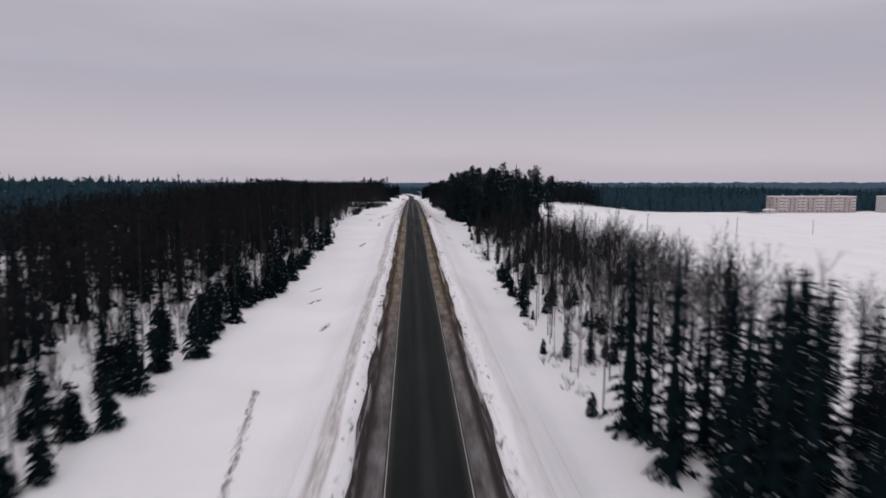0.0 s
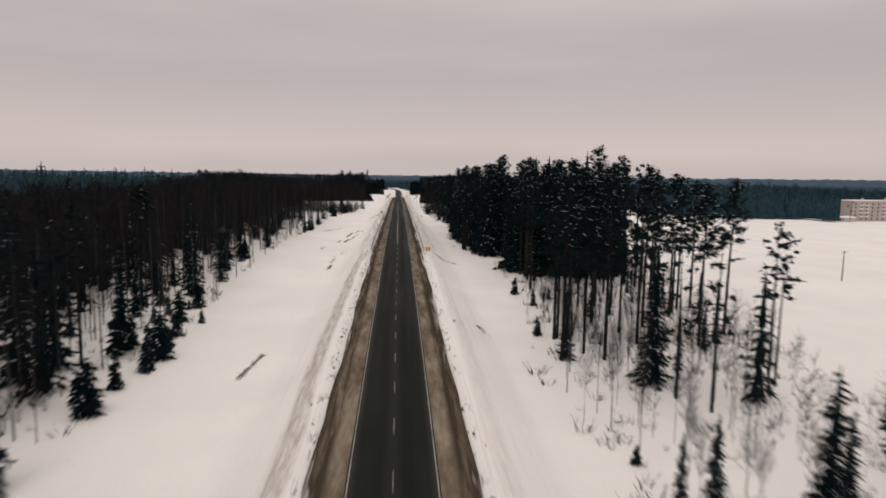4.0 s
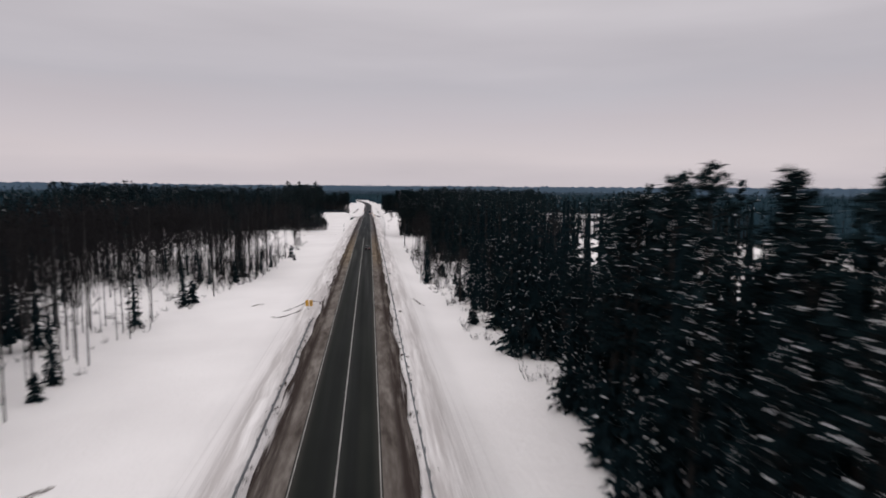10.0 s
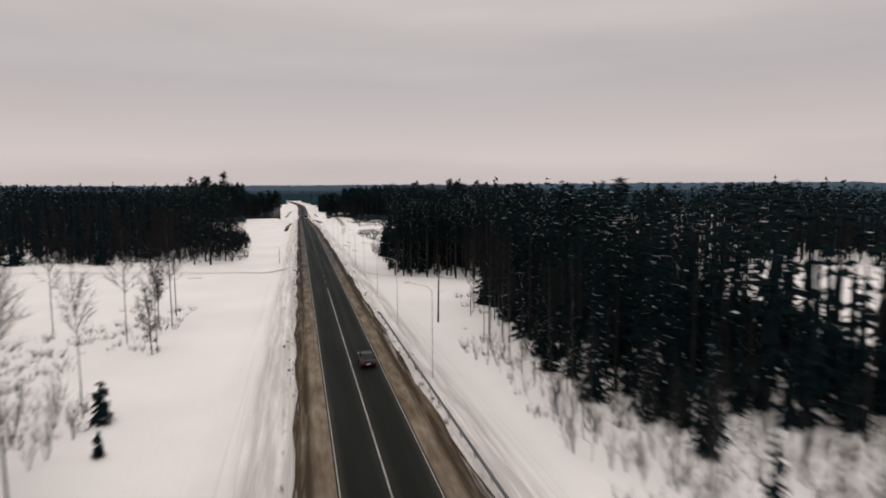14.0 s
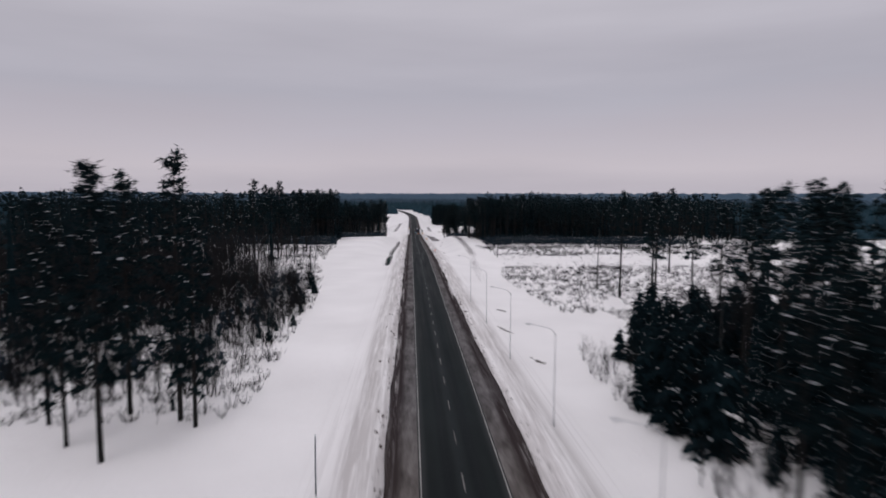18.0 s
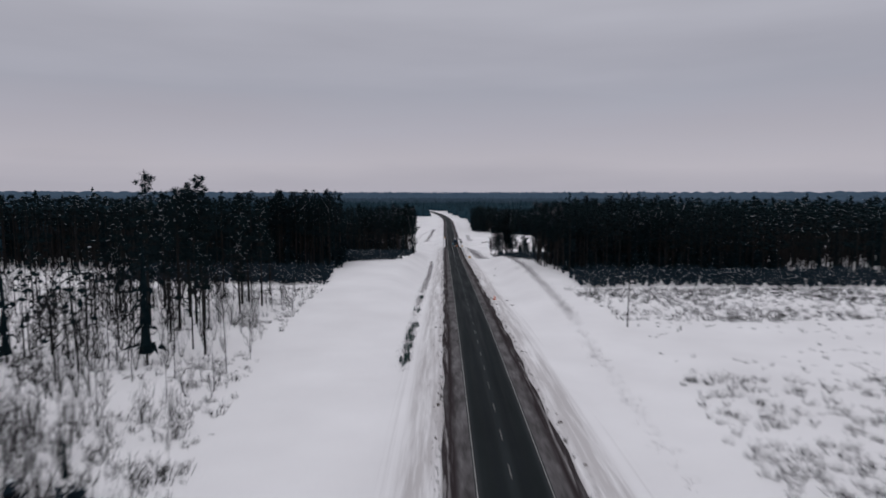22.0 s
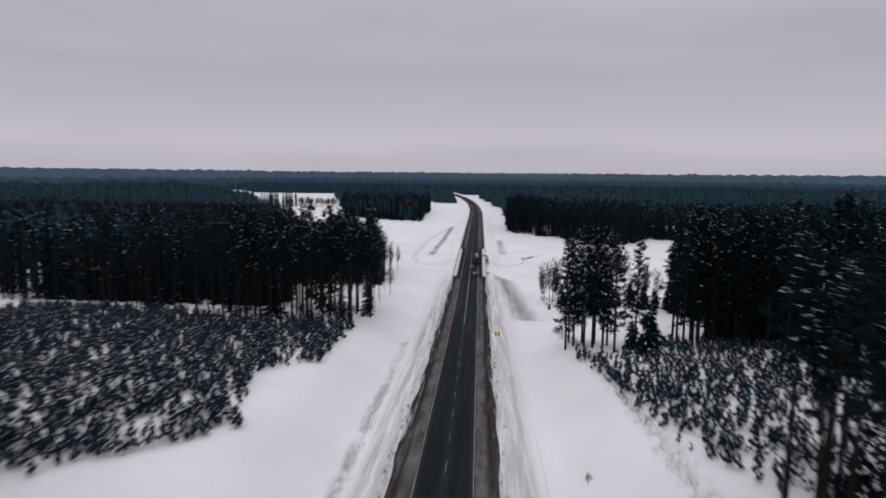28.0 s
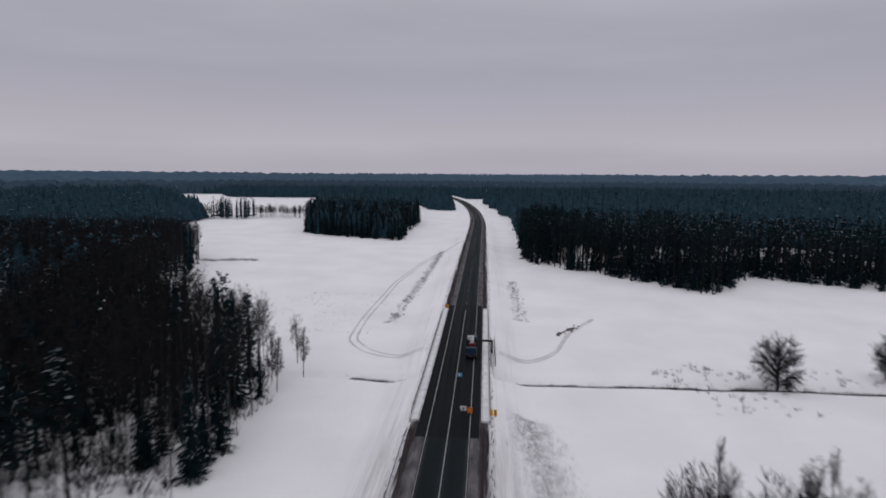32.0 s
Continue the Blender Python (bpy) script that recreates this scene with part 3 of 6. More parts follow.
def pine_proto(seed, height=23.0, tufts=34, limbs=17, bare=0.55, wide=3.0, per=3, big=1.0, lite=0, snow=0.55):
    """Scots pine: tall stem, ragged crown of needle brushes with lumps of snow, thickest on the upper boughs. Slots: bark, needles, snow."""
    t = Tri(seed)
    r = t.r
    lean = (r.uniform(-0.5, 0.5), r.uniform(-0.5, 0.5))
    axis = lambda z: Vector((lean[0] * (z / height) ** 2, lean[1] * (z / height) ** 2, z))
    zs = [0, 0.2, 0.45, 0.7, 0.9, 1.0]
    if lite:
        t.stem([axis(-0.4), axis(0.5 * height), axis(height * 0.97)], [0.24, 0.15, 0.003], 5 - lite, 0)
    else:
        t.stem([axis(z * height * 0.98) - Vector((0, 0, 0.4 if z == 0 else 0)) for z in zs], [0.24, 0.2, 0.16, 0.11, 0.05, 0.01], 6, 0)
    for k in range(0 if lite else 9):
        z = height * r.uniform(0.22, max(bare, 0.3))
        a = r.uniform(0, 6.28)
        p = axis(z)
        t.stem([p, p + Vector((math.cos(a), math.sin(a), r.uniform(-0.3, 0.2))) * r.uniform(0.6, 1.9)], [0.035, 0.002], 3, 0)

    def brush(cen, size, n, chance):
        t.core(cen, (0.5 if lite else 0.38) * size, (0.40 if lite else 0.32) * size, 1)
        for q in range(n):
            o = Vector((r.gauss(0, 0.45), r.gauss(0, 0.45), r.gauss(0, 0.30))) * size
            out = o * 0.9 + Vector((0, 0, 0.12)) + Vector((r.gauss(0, 0.35), r.gauss(0, 0.35), r.gauss(0, 0.3)))
            t.blade(cen + o * 0.8, out, r.uniform(0.5, 0.95) * size, r.uniform(0.20, 0.36) * size * (1.0 if lite else 0.72), 1, 0.25)
        if r.random() < chance:
            w = r.uniform(0, 6.28)
            for q in range(1 if lite else r.choice((2, 3, 4))):
                o = Vector((math.cos(w), math.sin(w), 0)) * r.uniform(0.1, 0.6) * size + Vector((r.gauss(0, 0.15), r.gauss(0, 0.15), 0))
                t.snow_pad(cen + o + Vector((0, 0, 0.42 * size - 0.35 * o.length)), r.uniform(0.13, 0.34) * min(size, 1.3))

    for k in range(limbs):
        u = (k + r.uniform(0.1, 0.9)) / limbs
        z = height * (bare + (0.97 - bare) * u)
        a = k * 2.4 + r.uniform(-0.6, 0.6)
        ln = wide * min(1.0, 0.55 + 1.5 * u) * (1 - u) ** 0.62 * r.uniform(0.6, 1.15) + 0.3
        up = 0.05 + 0.55 * u + r.uniform(-0.2, 0.2)
        p = axis(z)
        d = Vector((math.cos(a), math.sin(a), up)).normalized()
        e = p + d * ln
        if not lite:
            t.stem([p, p + d * ln * 0.55 - Vector((0, 0, 0.1)), e], [0.06, 0.04, 0.002], 3, 0)
        for c in range(per):
            w = (c + 0.9) / per
            cen = p + d * ln * (0.25 + 0.75 * w) + Vector((r.gauss(0, 0.22), r.gauss(0, 0.22), r.gauss(0.05, 0.18)))
            brush(cen, (1.0 - 0.2 * w) * r.uniform(0.75, 1.2) * big * (1.0 - 0.35 * u), tufts, snow * (0.2 + 1.3 * u * u))
    for q in range(4 if lite < 2 else 2):
        brush(axis(height * (0.88 + (0.027 if lite < 2 else 0.06) * q)) + Vector((r.gauss(0, 0.25), r.gauss(0, 0.25), 0)), (0.85 - 0.14 * q) * min(big, 1.5), tufts, snow)
    return t.arrays()


def spruce_proto(seed, height=20.0, levels=24, ring=8, wide=2.7, leaves=8, low=0.05, snow=0.5, big=1.0, lite=0):
    """Norway spruce: whorls of drooping boughs with snow lying on them."""
    t = Tri(seed)
    r = t.r
    t.stem([(0, 0, -0.3), (0, 0, height * 0.5), (0, 0, height)], [0.012 * height, 0.007 * height, 0.003], 3 if lite else 5, 0)
    # the shaded heart of the tree
    for k, (z0, z1) in enumerate(((0.0, 0.34), (0.26, 0.62), (0.54, 0.93), (0.80, 1.0))):
        za, zb = height * (low + (1 - low) * z0), height * (low + (1 - low) * z1)
        ra = wide * (1 - z0) ** 0.85 * (0.42 if z0 < 0.7 else 0.5)
        a0 = r.uniform(0, 6)
        for q in range(5):
            a, b = a0 + q * 1.2566, a0 + (q + 1) * 1.2566
            t.tri(Vector((math.cos(a) * ra, math.sin(a) * ra, za)), Vector((math.cos(b) * ra, math.sin(b) * ra, za)), Vector((0, 0, zb)), 1)
    for k in range(levels):
        u = low + (1 - low) * 0.965 * (1 - (1 - (k + r.uniform(0, 0.6)) / levels) ** 1.15)
        z = height * u
        rad = wide * (1 - u) ** 0.66 * r.uniform(0.76, 1.1) + 0.10
        for b in range(max(4, round(ring * (0.55 + 0.45 * (1 - u))))):
            a = b * 6.283 / ring + k * 1.1 + r.uniform(-0.3, 0.3)
            ln = rad * r.uniform(0.6, 1.12)
            d = Vector((math.cos(a), math.sin(a), 0))
            root = Vector((0, 0, z))
            tip = root + d * ln + Vector((0, 0, -0.38 * ln + 0.26 * ln * u))
            s = Vector((-d.y, d.x, 0))
            for q in range(leaves):
                w = (q + 0.6) / leaves
                p = root.lerp(tip, 0.15 + w * 0.8)
                sg = 1 if q % 2 else -1
                dr = d * r.uniform(0.5, 1.0) + s * sg * r.uniform(0.25, 0.8) + Vector((0, 0, r.uniform(-0.95, -0.2) + max(0.0, u - 0.8) * 3.5))
                t.blade(p, dr, (0.28 + 0.24 * ln * (1 - 0.4 * w)) * r.uniform(0.7, 1.25) * big * min(1.0, 0.34 + (1 - u) * 3.6), (0.13 + 0.10 * ln) * big * min(1.0, 0.4 + (1 - u) * 3.0), 1)
            if r.random() < snow:
                for h in range(1 if lite else 2):
                    c = r.uniform(0.35, 0.85)
                    p0, p1 = root.lerp(tip, c), root.lerp(tip, c + r.uniform(0.12, 0.26))
                    ww = s * (0.05 + (0.24 if lite and height < 4 else 0.055) * ln) * r.uniform(0.6, 1.3)
                    sh = s * r.gauss(0, 0.12) * ln + Vector((0, 0, 0.08))
                    t.tri(p0 + sh - ww * 0.8, p0 + sh + ww * 0.8, p1 + sh, 2)

    return t.arrays()


def bare_proto(seed, height=19.0, boughs=24, twigs=12, low=0.45, wide=2.6, thick=0.13, fine=0.035, rise=0.9, lite=False, round_top=False, stem_mat=0, reach=1.0):
    """Leafless birch or aspen: slim pale stem, rising boughs and a haze of twigs. Slots: bark, twigs."""
    t = Tri(seed)
    r = t.r
    bend = (r.uniform(-1, 1) * height * 0.03, r.uniform(-1, 1) * height * 0.03)
    axis = lambda u: Vector((bend[0] * u * u, bend[1] * u * u, u * height))
    if lite:
        t.stem([axis(0) - Vector((0, 0, 0.3)), axis(0.5), axis(1.0)], [thick, thick * 0.6, 0.003], 3, stem_mat)
    else:
        t.stem([axis(u) - Vector((0, 0, 0.3 if u == 0 else 0)) for u in (0, 0.3, 0.6, 0.85, 1.0)], [thick, thick * 0.8, thick * 0.5, thick * 0.22, 0.003], 5, 0)
    for k in range(boughs):
        u = low + (1 - low) * (k + r.random()) / boughs * 0.97
        a = k * 2.4 + r.uniform(-0.5, 0.5)
        v = (u - low) / (1 - low)
        ln = wide * (math.sin(math.pi * (0.22 + 0.70 * v)) ** 0.7 if round_top else (1.05 - u) ** 0.6) * r.uniform(0.6, 1.2)
        p = axis(u)
        d = Vector((math.cos(a), math.sin(a), rise * r.uniform(0.7, 1.3))).normalized()
        e = p + d * ln
        if round_top:
            # tips lie on an egg-shaped crown
            mid, up = height * (0.5 + 0.5 * low), height * (0.5 - 0.5 * low)
            phi = math.asin(min(1.0, max(-0.75, -0.7 + 1.7 * v)))
            rr = r.uniform(0.55, 1.08)
            e = Vector((wide * math.cos(a) * math.cos(phi) * rr, wide * math.sin(a) * math.cos(phi) * rr, mid + up * math.sin(phi) * rr))
            p = axis(min(0.93, low * 0.85 + max(0.0, e.z / height - low) * 0.72))
            d = (e - p).normalized()
            ln = (e - p).length
        if lite:
            t.blade(p, d, ln, fine * 1.4, 1)
        else:
            t.stem([p, e], [thick * (0.1 if wide > 4 else 0.2), 0.002], 3, 1)
        for q in range(twigs):
            w = r.uniform(0.3, 1.0)
            b = p.lerp(e, w)
            wild = 1.15 if round_top and wide > 4 else 0.85 if round_top else 0.45
            dd = d + Vector((r.gauss(0, wild), r.gauss(0, wild), r.gauss(0.35, wild * 0.8)))
            t.blade(b, dd, (r.uniform(0.7, 1.9) * (0.45 + 0.16 * wide) * reach if round_top else r.uniform(0.8, 2.2) * (0.35 + 0.2 * wide)), fine * r.uniform(0.7, 1.4), 1)
    return t.arrays()


def crown_proto(seed, height=16.0, limbs=14, subs=7, twigs=9, low=0.4, wide=2.6, thick=0.14, fine=0.03):
    """Leafless broad-leaved tree: limbs fork into branches and these into twigs that fill a rounded crown. Slots: bark, twigs."""
    t = Tri(seed)
    r = t.r
    mid, up = height * (0.5 + 0.5 * low), height * (0.5 - 0.5 * low)
    foot = Vector((0, 0, -0.3))
    lean = Vector((r.gauss(0, wide * 0.2), r.gauss(0, wide * 0.2), height * r.uniform(0.8, 0.93)))
    t.stem([foot, foot.lerp(lean, 0.4), foot.lerp(lean, 0.75), lean], [thick, thick * 0.75, thick * 0.4, 0.01], 5, 0)
    for k in range(limbs):
        a, q = r.uniform(0, 6.28), -0.8 + 1.75 * (k + r.random()) / limbs
        flat = math.sqrt(max(0.05, 1 - q * q))
        e = Vector((lean.x * 0.6 + wide * 0.72 * flat * math.cos(a), lean.y * 0.6 + wide * 0.72 * flat * math.sin(a), mid + up * 0.74 * q))
        p = foot.lerp(lean, min(0.95, max(low * 0.55, (e.z / height) * 0.74 - 0.04)))
        bow = p.lerp(e, 0.55) - Vector((0, 0, 0.05 * (e - p).length))
        t.stem([p, bow, e], [thick * 0.3, thick * 0.2, 0.008], 3, 1)
        for c in range(subs):
            w = r.uniform(0.35, 1.0)
            b = p.lerp(bow, w / 0.55) if w < 0.55 else bow.lerp(e, (w - 0.55) / 0.45)
            out = Vector(((b.x - lean.x * 0.6) / wide, (b.y - lean.y * 0.6) / wide, (b.z - mid) / up))
            d = out + Vector((r.gauss(0, 0.45), r.gauss(0, 0.45), r.gauss(0.3, 0.4)))
            d = Vector((d.x * wide, d.y * wide, d.z * wide)).normalized()
            ln = wide * r.uniform(0.25, 0.5)
            t.blade(b, d, ln, fine * 2.2, 1)
            for f in range(twigs):
                t.blade(b + d * ln * r.uniform(0.25, 1.0), d + Vector((r.gauss(0, 0.6), r.gauss(0, 0.6), r.gauss(0.15, 0.5))), wide * r.uniform(0.14, 0.3), fine * r.uniform(0.7, 1.3), 1)
    return t.arrays()


def scrub_proto(seed, height=2.4, lumps=5, wide=0.75, snow=0.8):
    """Bushy young pine: a few needle lumps round a short stem, snow caught on top. Slots: bark, needles, snow."""
    t = Tri(seed)
    r = t.r
    t.stem([(0, 0, -0.2), (0, 0, height * 0.8)], [0.04, 0.004], 3, 0)
    for k in range(lumps):
        u = (k + 0.5) / lumps
        a = k * 2.4 + r.uniform(-0.5, 0.5)
        off = wide * (1 - u) * r.uniform(0.3, 0.75)
        c = Vector((math.cos(a) * off, math.sin(a) * off, height * (0.16 + 0.74 * u)))
        size = height * (0.34 - 0.16 * u) * r.uniform(0.8, 1.2)
        t.core(c, size * 0.55, size * 0.55, 1)
        for q in range(5):
            d = Vector((r.gauss(0, 1), r.gauss(0, 1), r.uniform(0.2, 1.3)))
            t.blade(c + d * 0.1 * size, d, size * r.uniform(0.8, 1.3), size * r.uniform(0.22, 0.4), 1)
        if r.random() < snow:
            w = r.uniform(0, 6.28)
            t.snow_pad(c + Vector((math.cos(w) * size * 0.3, math.sin(w) * size * 0.3, size * 0.5)), size * r.uniform(0.22, 0.42))
    return t.arrays()


def bush_proto(seed, height=1.8, stems=22, twigs=4, spread=0.9, fine=0.03):
    t = Tri(seed)
    r = t.r
    for k in range(stems):
        a = r.uniform(0, 6.28)
        p = Vector((math.cos(a), math.sin(a), 0)) * r.uniform(0, 0.3) * spread - Vector((0, 0, 0.1))
        d = Vector((math.cos(a) * spread * r.uniform(0.1, 0.7), math.sin(a) * spread * r.uniform(0.1, 0.7), 1))
        ln = height * r.uniform(0.5, 1.05)
        t.blade(p, d, ln, fine * 1.6, 0)
        e = d.normalized()
        for q in range(twigs):
            b = p + e * ln * r.uniform(0.3, 0.95)
            t.blade(b, e + Vector((r.gauss(0, 0.6), r.gauss(0, 0.6), 0.2)), ln * r.uniform(0.2, 0.45), fine, 0)
    return t.arrays()


class Stand:
    """Many trees joined into one mesh of kind stuff."""

    def __init__(self):
        self.v, self.m = [], []

    def add(self, proto, x, y, z, size, turn, squash=1.0):
        v, m = proto
        c, s = math.cos(turn), math.sin(turn)
        o = np.empty_like(v)
        o[..., 0] = (v[..., 0] * c - v[..., 1] * s) * size * squash + x
        o[..., 1] = (v[..., 0] * s + v[..., 1] * c) * size * squash + y
        o[..., 2] = v[..., 2] * size + z
        self.v.append(o)
        self.m.append(m)

    def link(self, name, mats, label, category):
        if not self.v:
            return None
        v = np.concatenate(self.v)
        ob = new(name, fast_mesh(name, v.reshape(-1, 3), np.arange(len(v) * 3).reshape(-1, 3), mats, np.concatenate(self.m)))
        return tagged(ob, label, category, kind="stuff")


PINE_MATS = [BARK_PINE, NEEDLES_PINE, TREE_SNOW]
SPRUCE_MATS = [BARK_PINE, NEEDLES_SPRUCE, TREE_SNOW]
BARE_MATS = [BARK_BIRCH, TWIGS]
PINES = [pine_proto(11 + k, 23, 15, 27, (0.44, 0.54, 0.4, 0.58)[k], (3.2, 2.8, 3.4, 2.9)[k], 4, 1.0, 0, 0.5) for k in range(4)]
FULL_PINES = [pine_proto(311 + k, 23, 14, 36, (0.2, 0.26, 0.16)[k], (3.3, 2.9, 3.1)[k], 4, 1.1, 0, 0.4) for k in range(3)]
SPRUCES = [spruce_proto(31 + k, 20, 28, 9, (2.7, 2.3, 2.95)[k], 6, 0.04, 0.5, 1.35) for k in range(3)]
BARES = [bare_proto(51 + k, 19, 34, 22, (0.34, 0.44, 0.3, 0.5)[k], 2.3, 0.10, 0.028, 1.3, False, True) for k in range(4)]
YOUNG = [spruce_proto(71 + k, 4.0, 13, 8, (1.05, 0.9, 1.2)[k], 4, 0.02, 0.3, 1.5) for k in range(3)]
MID_PINES = [pine_proto(91 + k, 23, 4, 16, (0.42, 0.5, 0.38, 0.54)[k], 3.1, 2, 1.22, 1) for k in range(4)]
DARK_PINES = [pine_proto(91 + k, 23, 4, 16, (0.42, 0.5, 0.38, 0.54)[k], 3.1, 2, 1.22, 1, 0.16) for k in range(4)]
MID_SPRUCES = [spruce_proto(111 + k, 20, 15, 6, 2.7, 4, 0.04, 0.45, 1.85, 1) for k in range(3)]
MID_BARES = [bare_proto(131 + k, 19, 14, 17, 0.3, 2.5, 0.09, 0.060, 1.3, True, True, 1) for k in range(4)]
SAPLINGS = [bare_proto(251 + k, 17, 22, 21, (0.36, 0.42, 0.3, 0.48)[k], (2.3, 1.9, 2.6, 2.1)[k], 0.075, 0.036, 1.2, True, True) for k in range(4)]
FAR_BARES = [bare_proto(141 + k, 19, 10, 10, 0.25, 3.0, 0.12, 0.20, 0.9, True, True, 1) for k in range(4)]
DIST_PINES = [pine_proto(161 + k, 22, 2, 4, 0.36, 2.9, 1, 2.6, 2) for k in range(3)]
FAR_PINES = [pine_proto(151 + k, 22, 3, 5, 0.36, 2.8, 1, 2.2, 2) for k in range(3)]
FAR_SPRUCES = [spruce_proto(171 + k, 20, 6, 4, 2.8, 2, 0.1, 0.25, 2.6, 1) for k in range(2)]
LOW_BUSHES = [bush_proto(201 + k, 1.0, 12, 2, 1.3, 0.036) for k in range(5)]
WEEDS = [bush_proto(281 + k, 0.7, 9, 2, 1.8, 0.018) for k in range(4)]
TALL_BUSHES = [bush_proto(261 + k, 5.0, 9, 9, 0.5, 0.036) for k in range(4)]
LOW_SPRUCES = [scrub_proto(211 + k, 2.4, 4 + k % 2, (0.75, 0.6, 0.9, 0.7)[k % 4], (0.6, 0.45, 0.7, 0.5)[k % 4]) for k in range(6)]
LOW_DARK = [spruce_proto(241 + k, 2.8, 7, 5, 0.95, 3, 0.02, 0.12, 1.3, 1) for k in range(3)]
THICK_BARES = [crown_proto(231 + k, 17.0, 34, 8, 11, (0.2, 0.3, 0.16, 0.25)[k], (2.1, 1.7, 2.5, 1.9)[k], 0.13, 0.038) for k in range(4)]
ROUND_TREES = [crown_proto(221 + k, 12.8, 44, 12, 14, 0.08, 4.7, 0.3, 0.045) for k in range(2)]
SMALL_BARES = [bare_proto(291 + k, 17, 9, 11, 0.25, 2.6, 0.09, 0.085, 1.2, True, True) for k in range(4)]



def make_tree(kind, protos, mats, label, category, group):
    """The first tree of each shape, with its parts; the rest are copies."""
    out = []
    for proto in protos:
        v, m = proto
        e = thing(kind, label, category, (0, 0, -500), 0, group)
        wood = m == 0
        for nm, sel, mt in (("trunk", wood, [mats[0]]), ("crown", ~wood, mats[1:])):
            ob = new(nm, fast_mesh(kind + "_" + nm, v[sel].reshape(-1, 3), np.arange(sel.sum() * 3).reshape(-1, 3), mt, np.maximum(m[sel] - 1, 0)))
            ob.parent = e
        out.append([e, False])
    return out


def put_tree(stock, k, x, y, size, turn, label=""):
    e, used = stock[k % len(stock)]
    m = Matrix.Translation((x, y, float(land_z(x, y)) - 0.05)) @ pose(0, 0, 0, 0, 0, turn) @ Matrix.Scale(size, 4)
    if not used:
        e.matrix_basis = m
        stock[k % len(stock)][1] = True
        return e
    return copy_at(e, m)


def copy_at(e, m):
    ob = copy_thing(e, Matrix())
    ob.matrix_basis = m
    return ob

# ---- where the woods stand ----
LEFT_EDGE = [(-260, -34), (100, -33), (146, -31), (213, -30), (250, -33), (303, -35), (430, -34), (468, -30), (500, -26), (556, -24), (592, -25)]
LEFT_EDGE_2 = [(676, -24), (694, -22), (718, -25), (763, -28), (793, -31), (847, -39), (920, -42), (956, -46), (985, -42), (1000, -24), (1025, -31), (1032, -23), (1072, -22.5), (1099, -22.5), (1135, -27), (1173, -34), (1196, -40), (1206, -52), (1222, -72), (1245, -92), (1290, -106), (1340, -124), (1420, -172), (1521, -228)]
RIGHT_EDGE = [(-260, 24), (51, 21), (70, 18.5), (134, 19), (160, 21), (196, 18), (224, 20), (240, 24), (255, 25.5), (268, 25.5), (278, 26), (283, 28), (286, 35), (290, 34), (293, 25), (298, 21), (313, 18.5), (347, 19), (372, 21), (384, 23.5), (400, 24.5), (411, 20.5), (457, 20), (486, 16), (555, 17), (597, 27)]


def edge_at(table, y):
    return float(np.interp(y, [p[0] for p in table], [p[1] for p in table]))


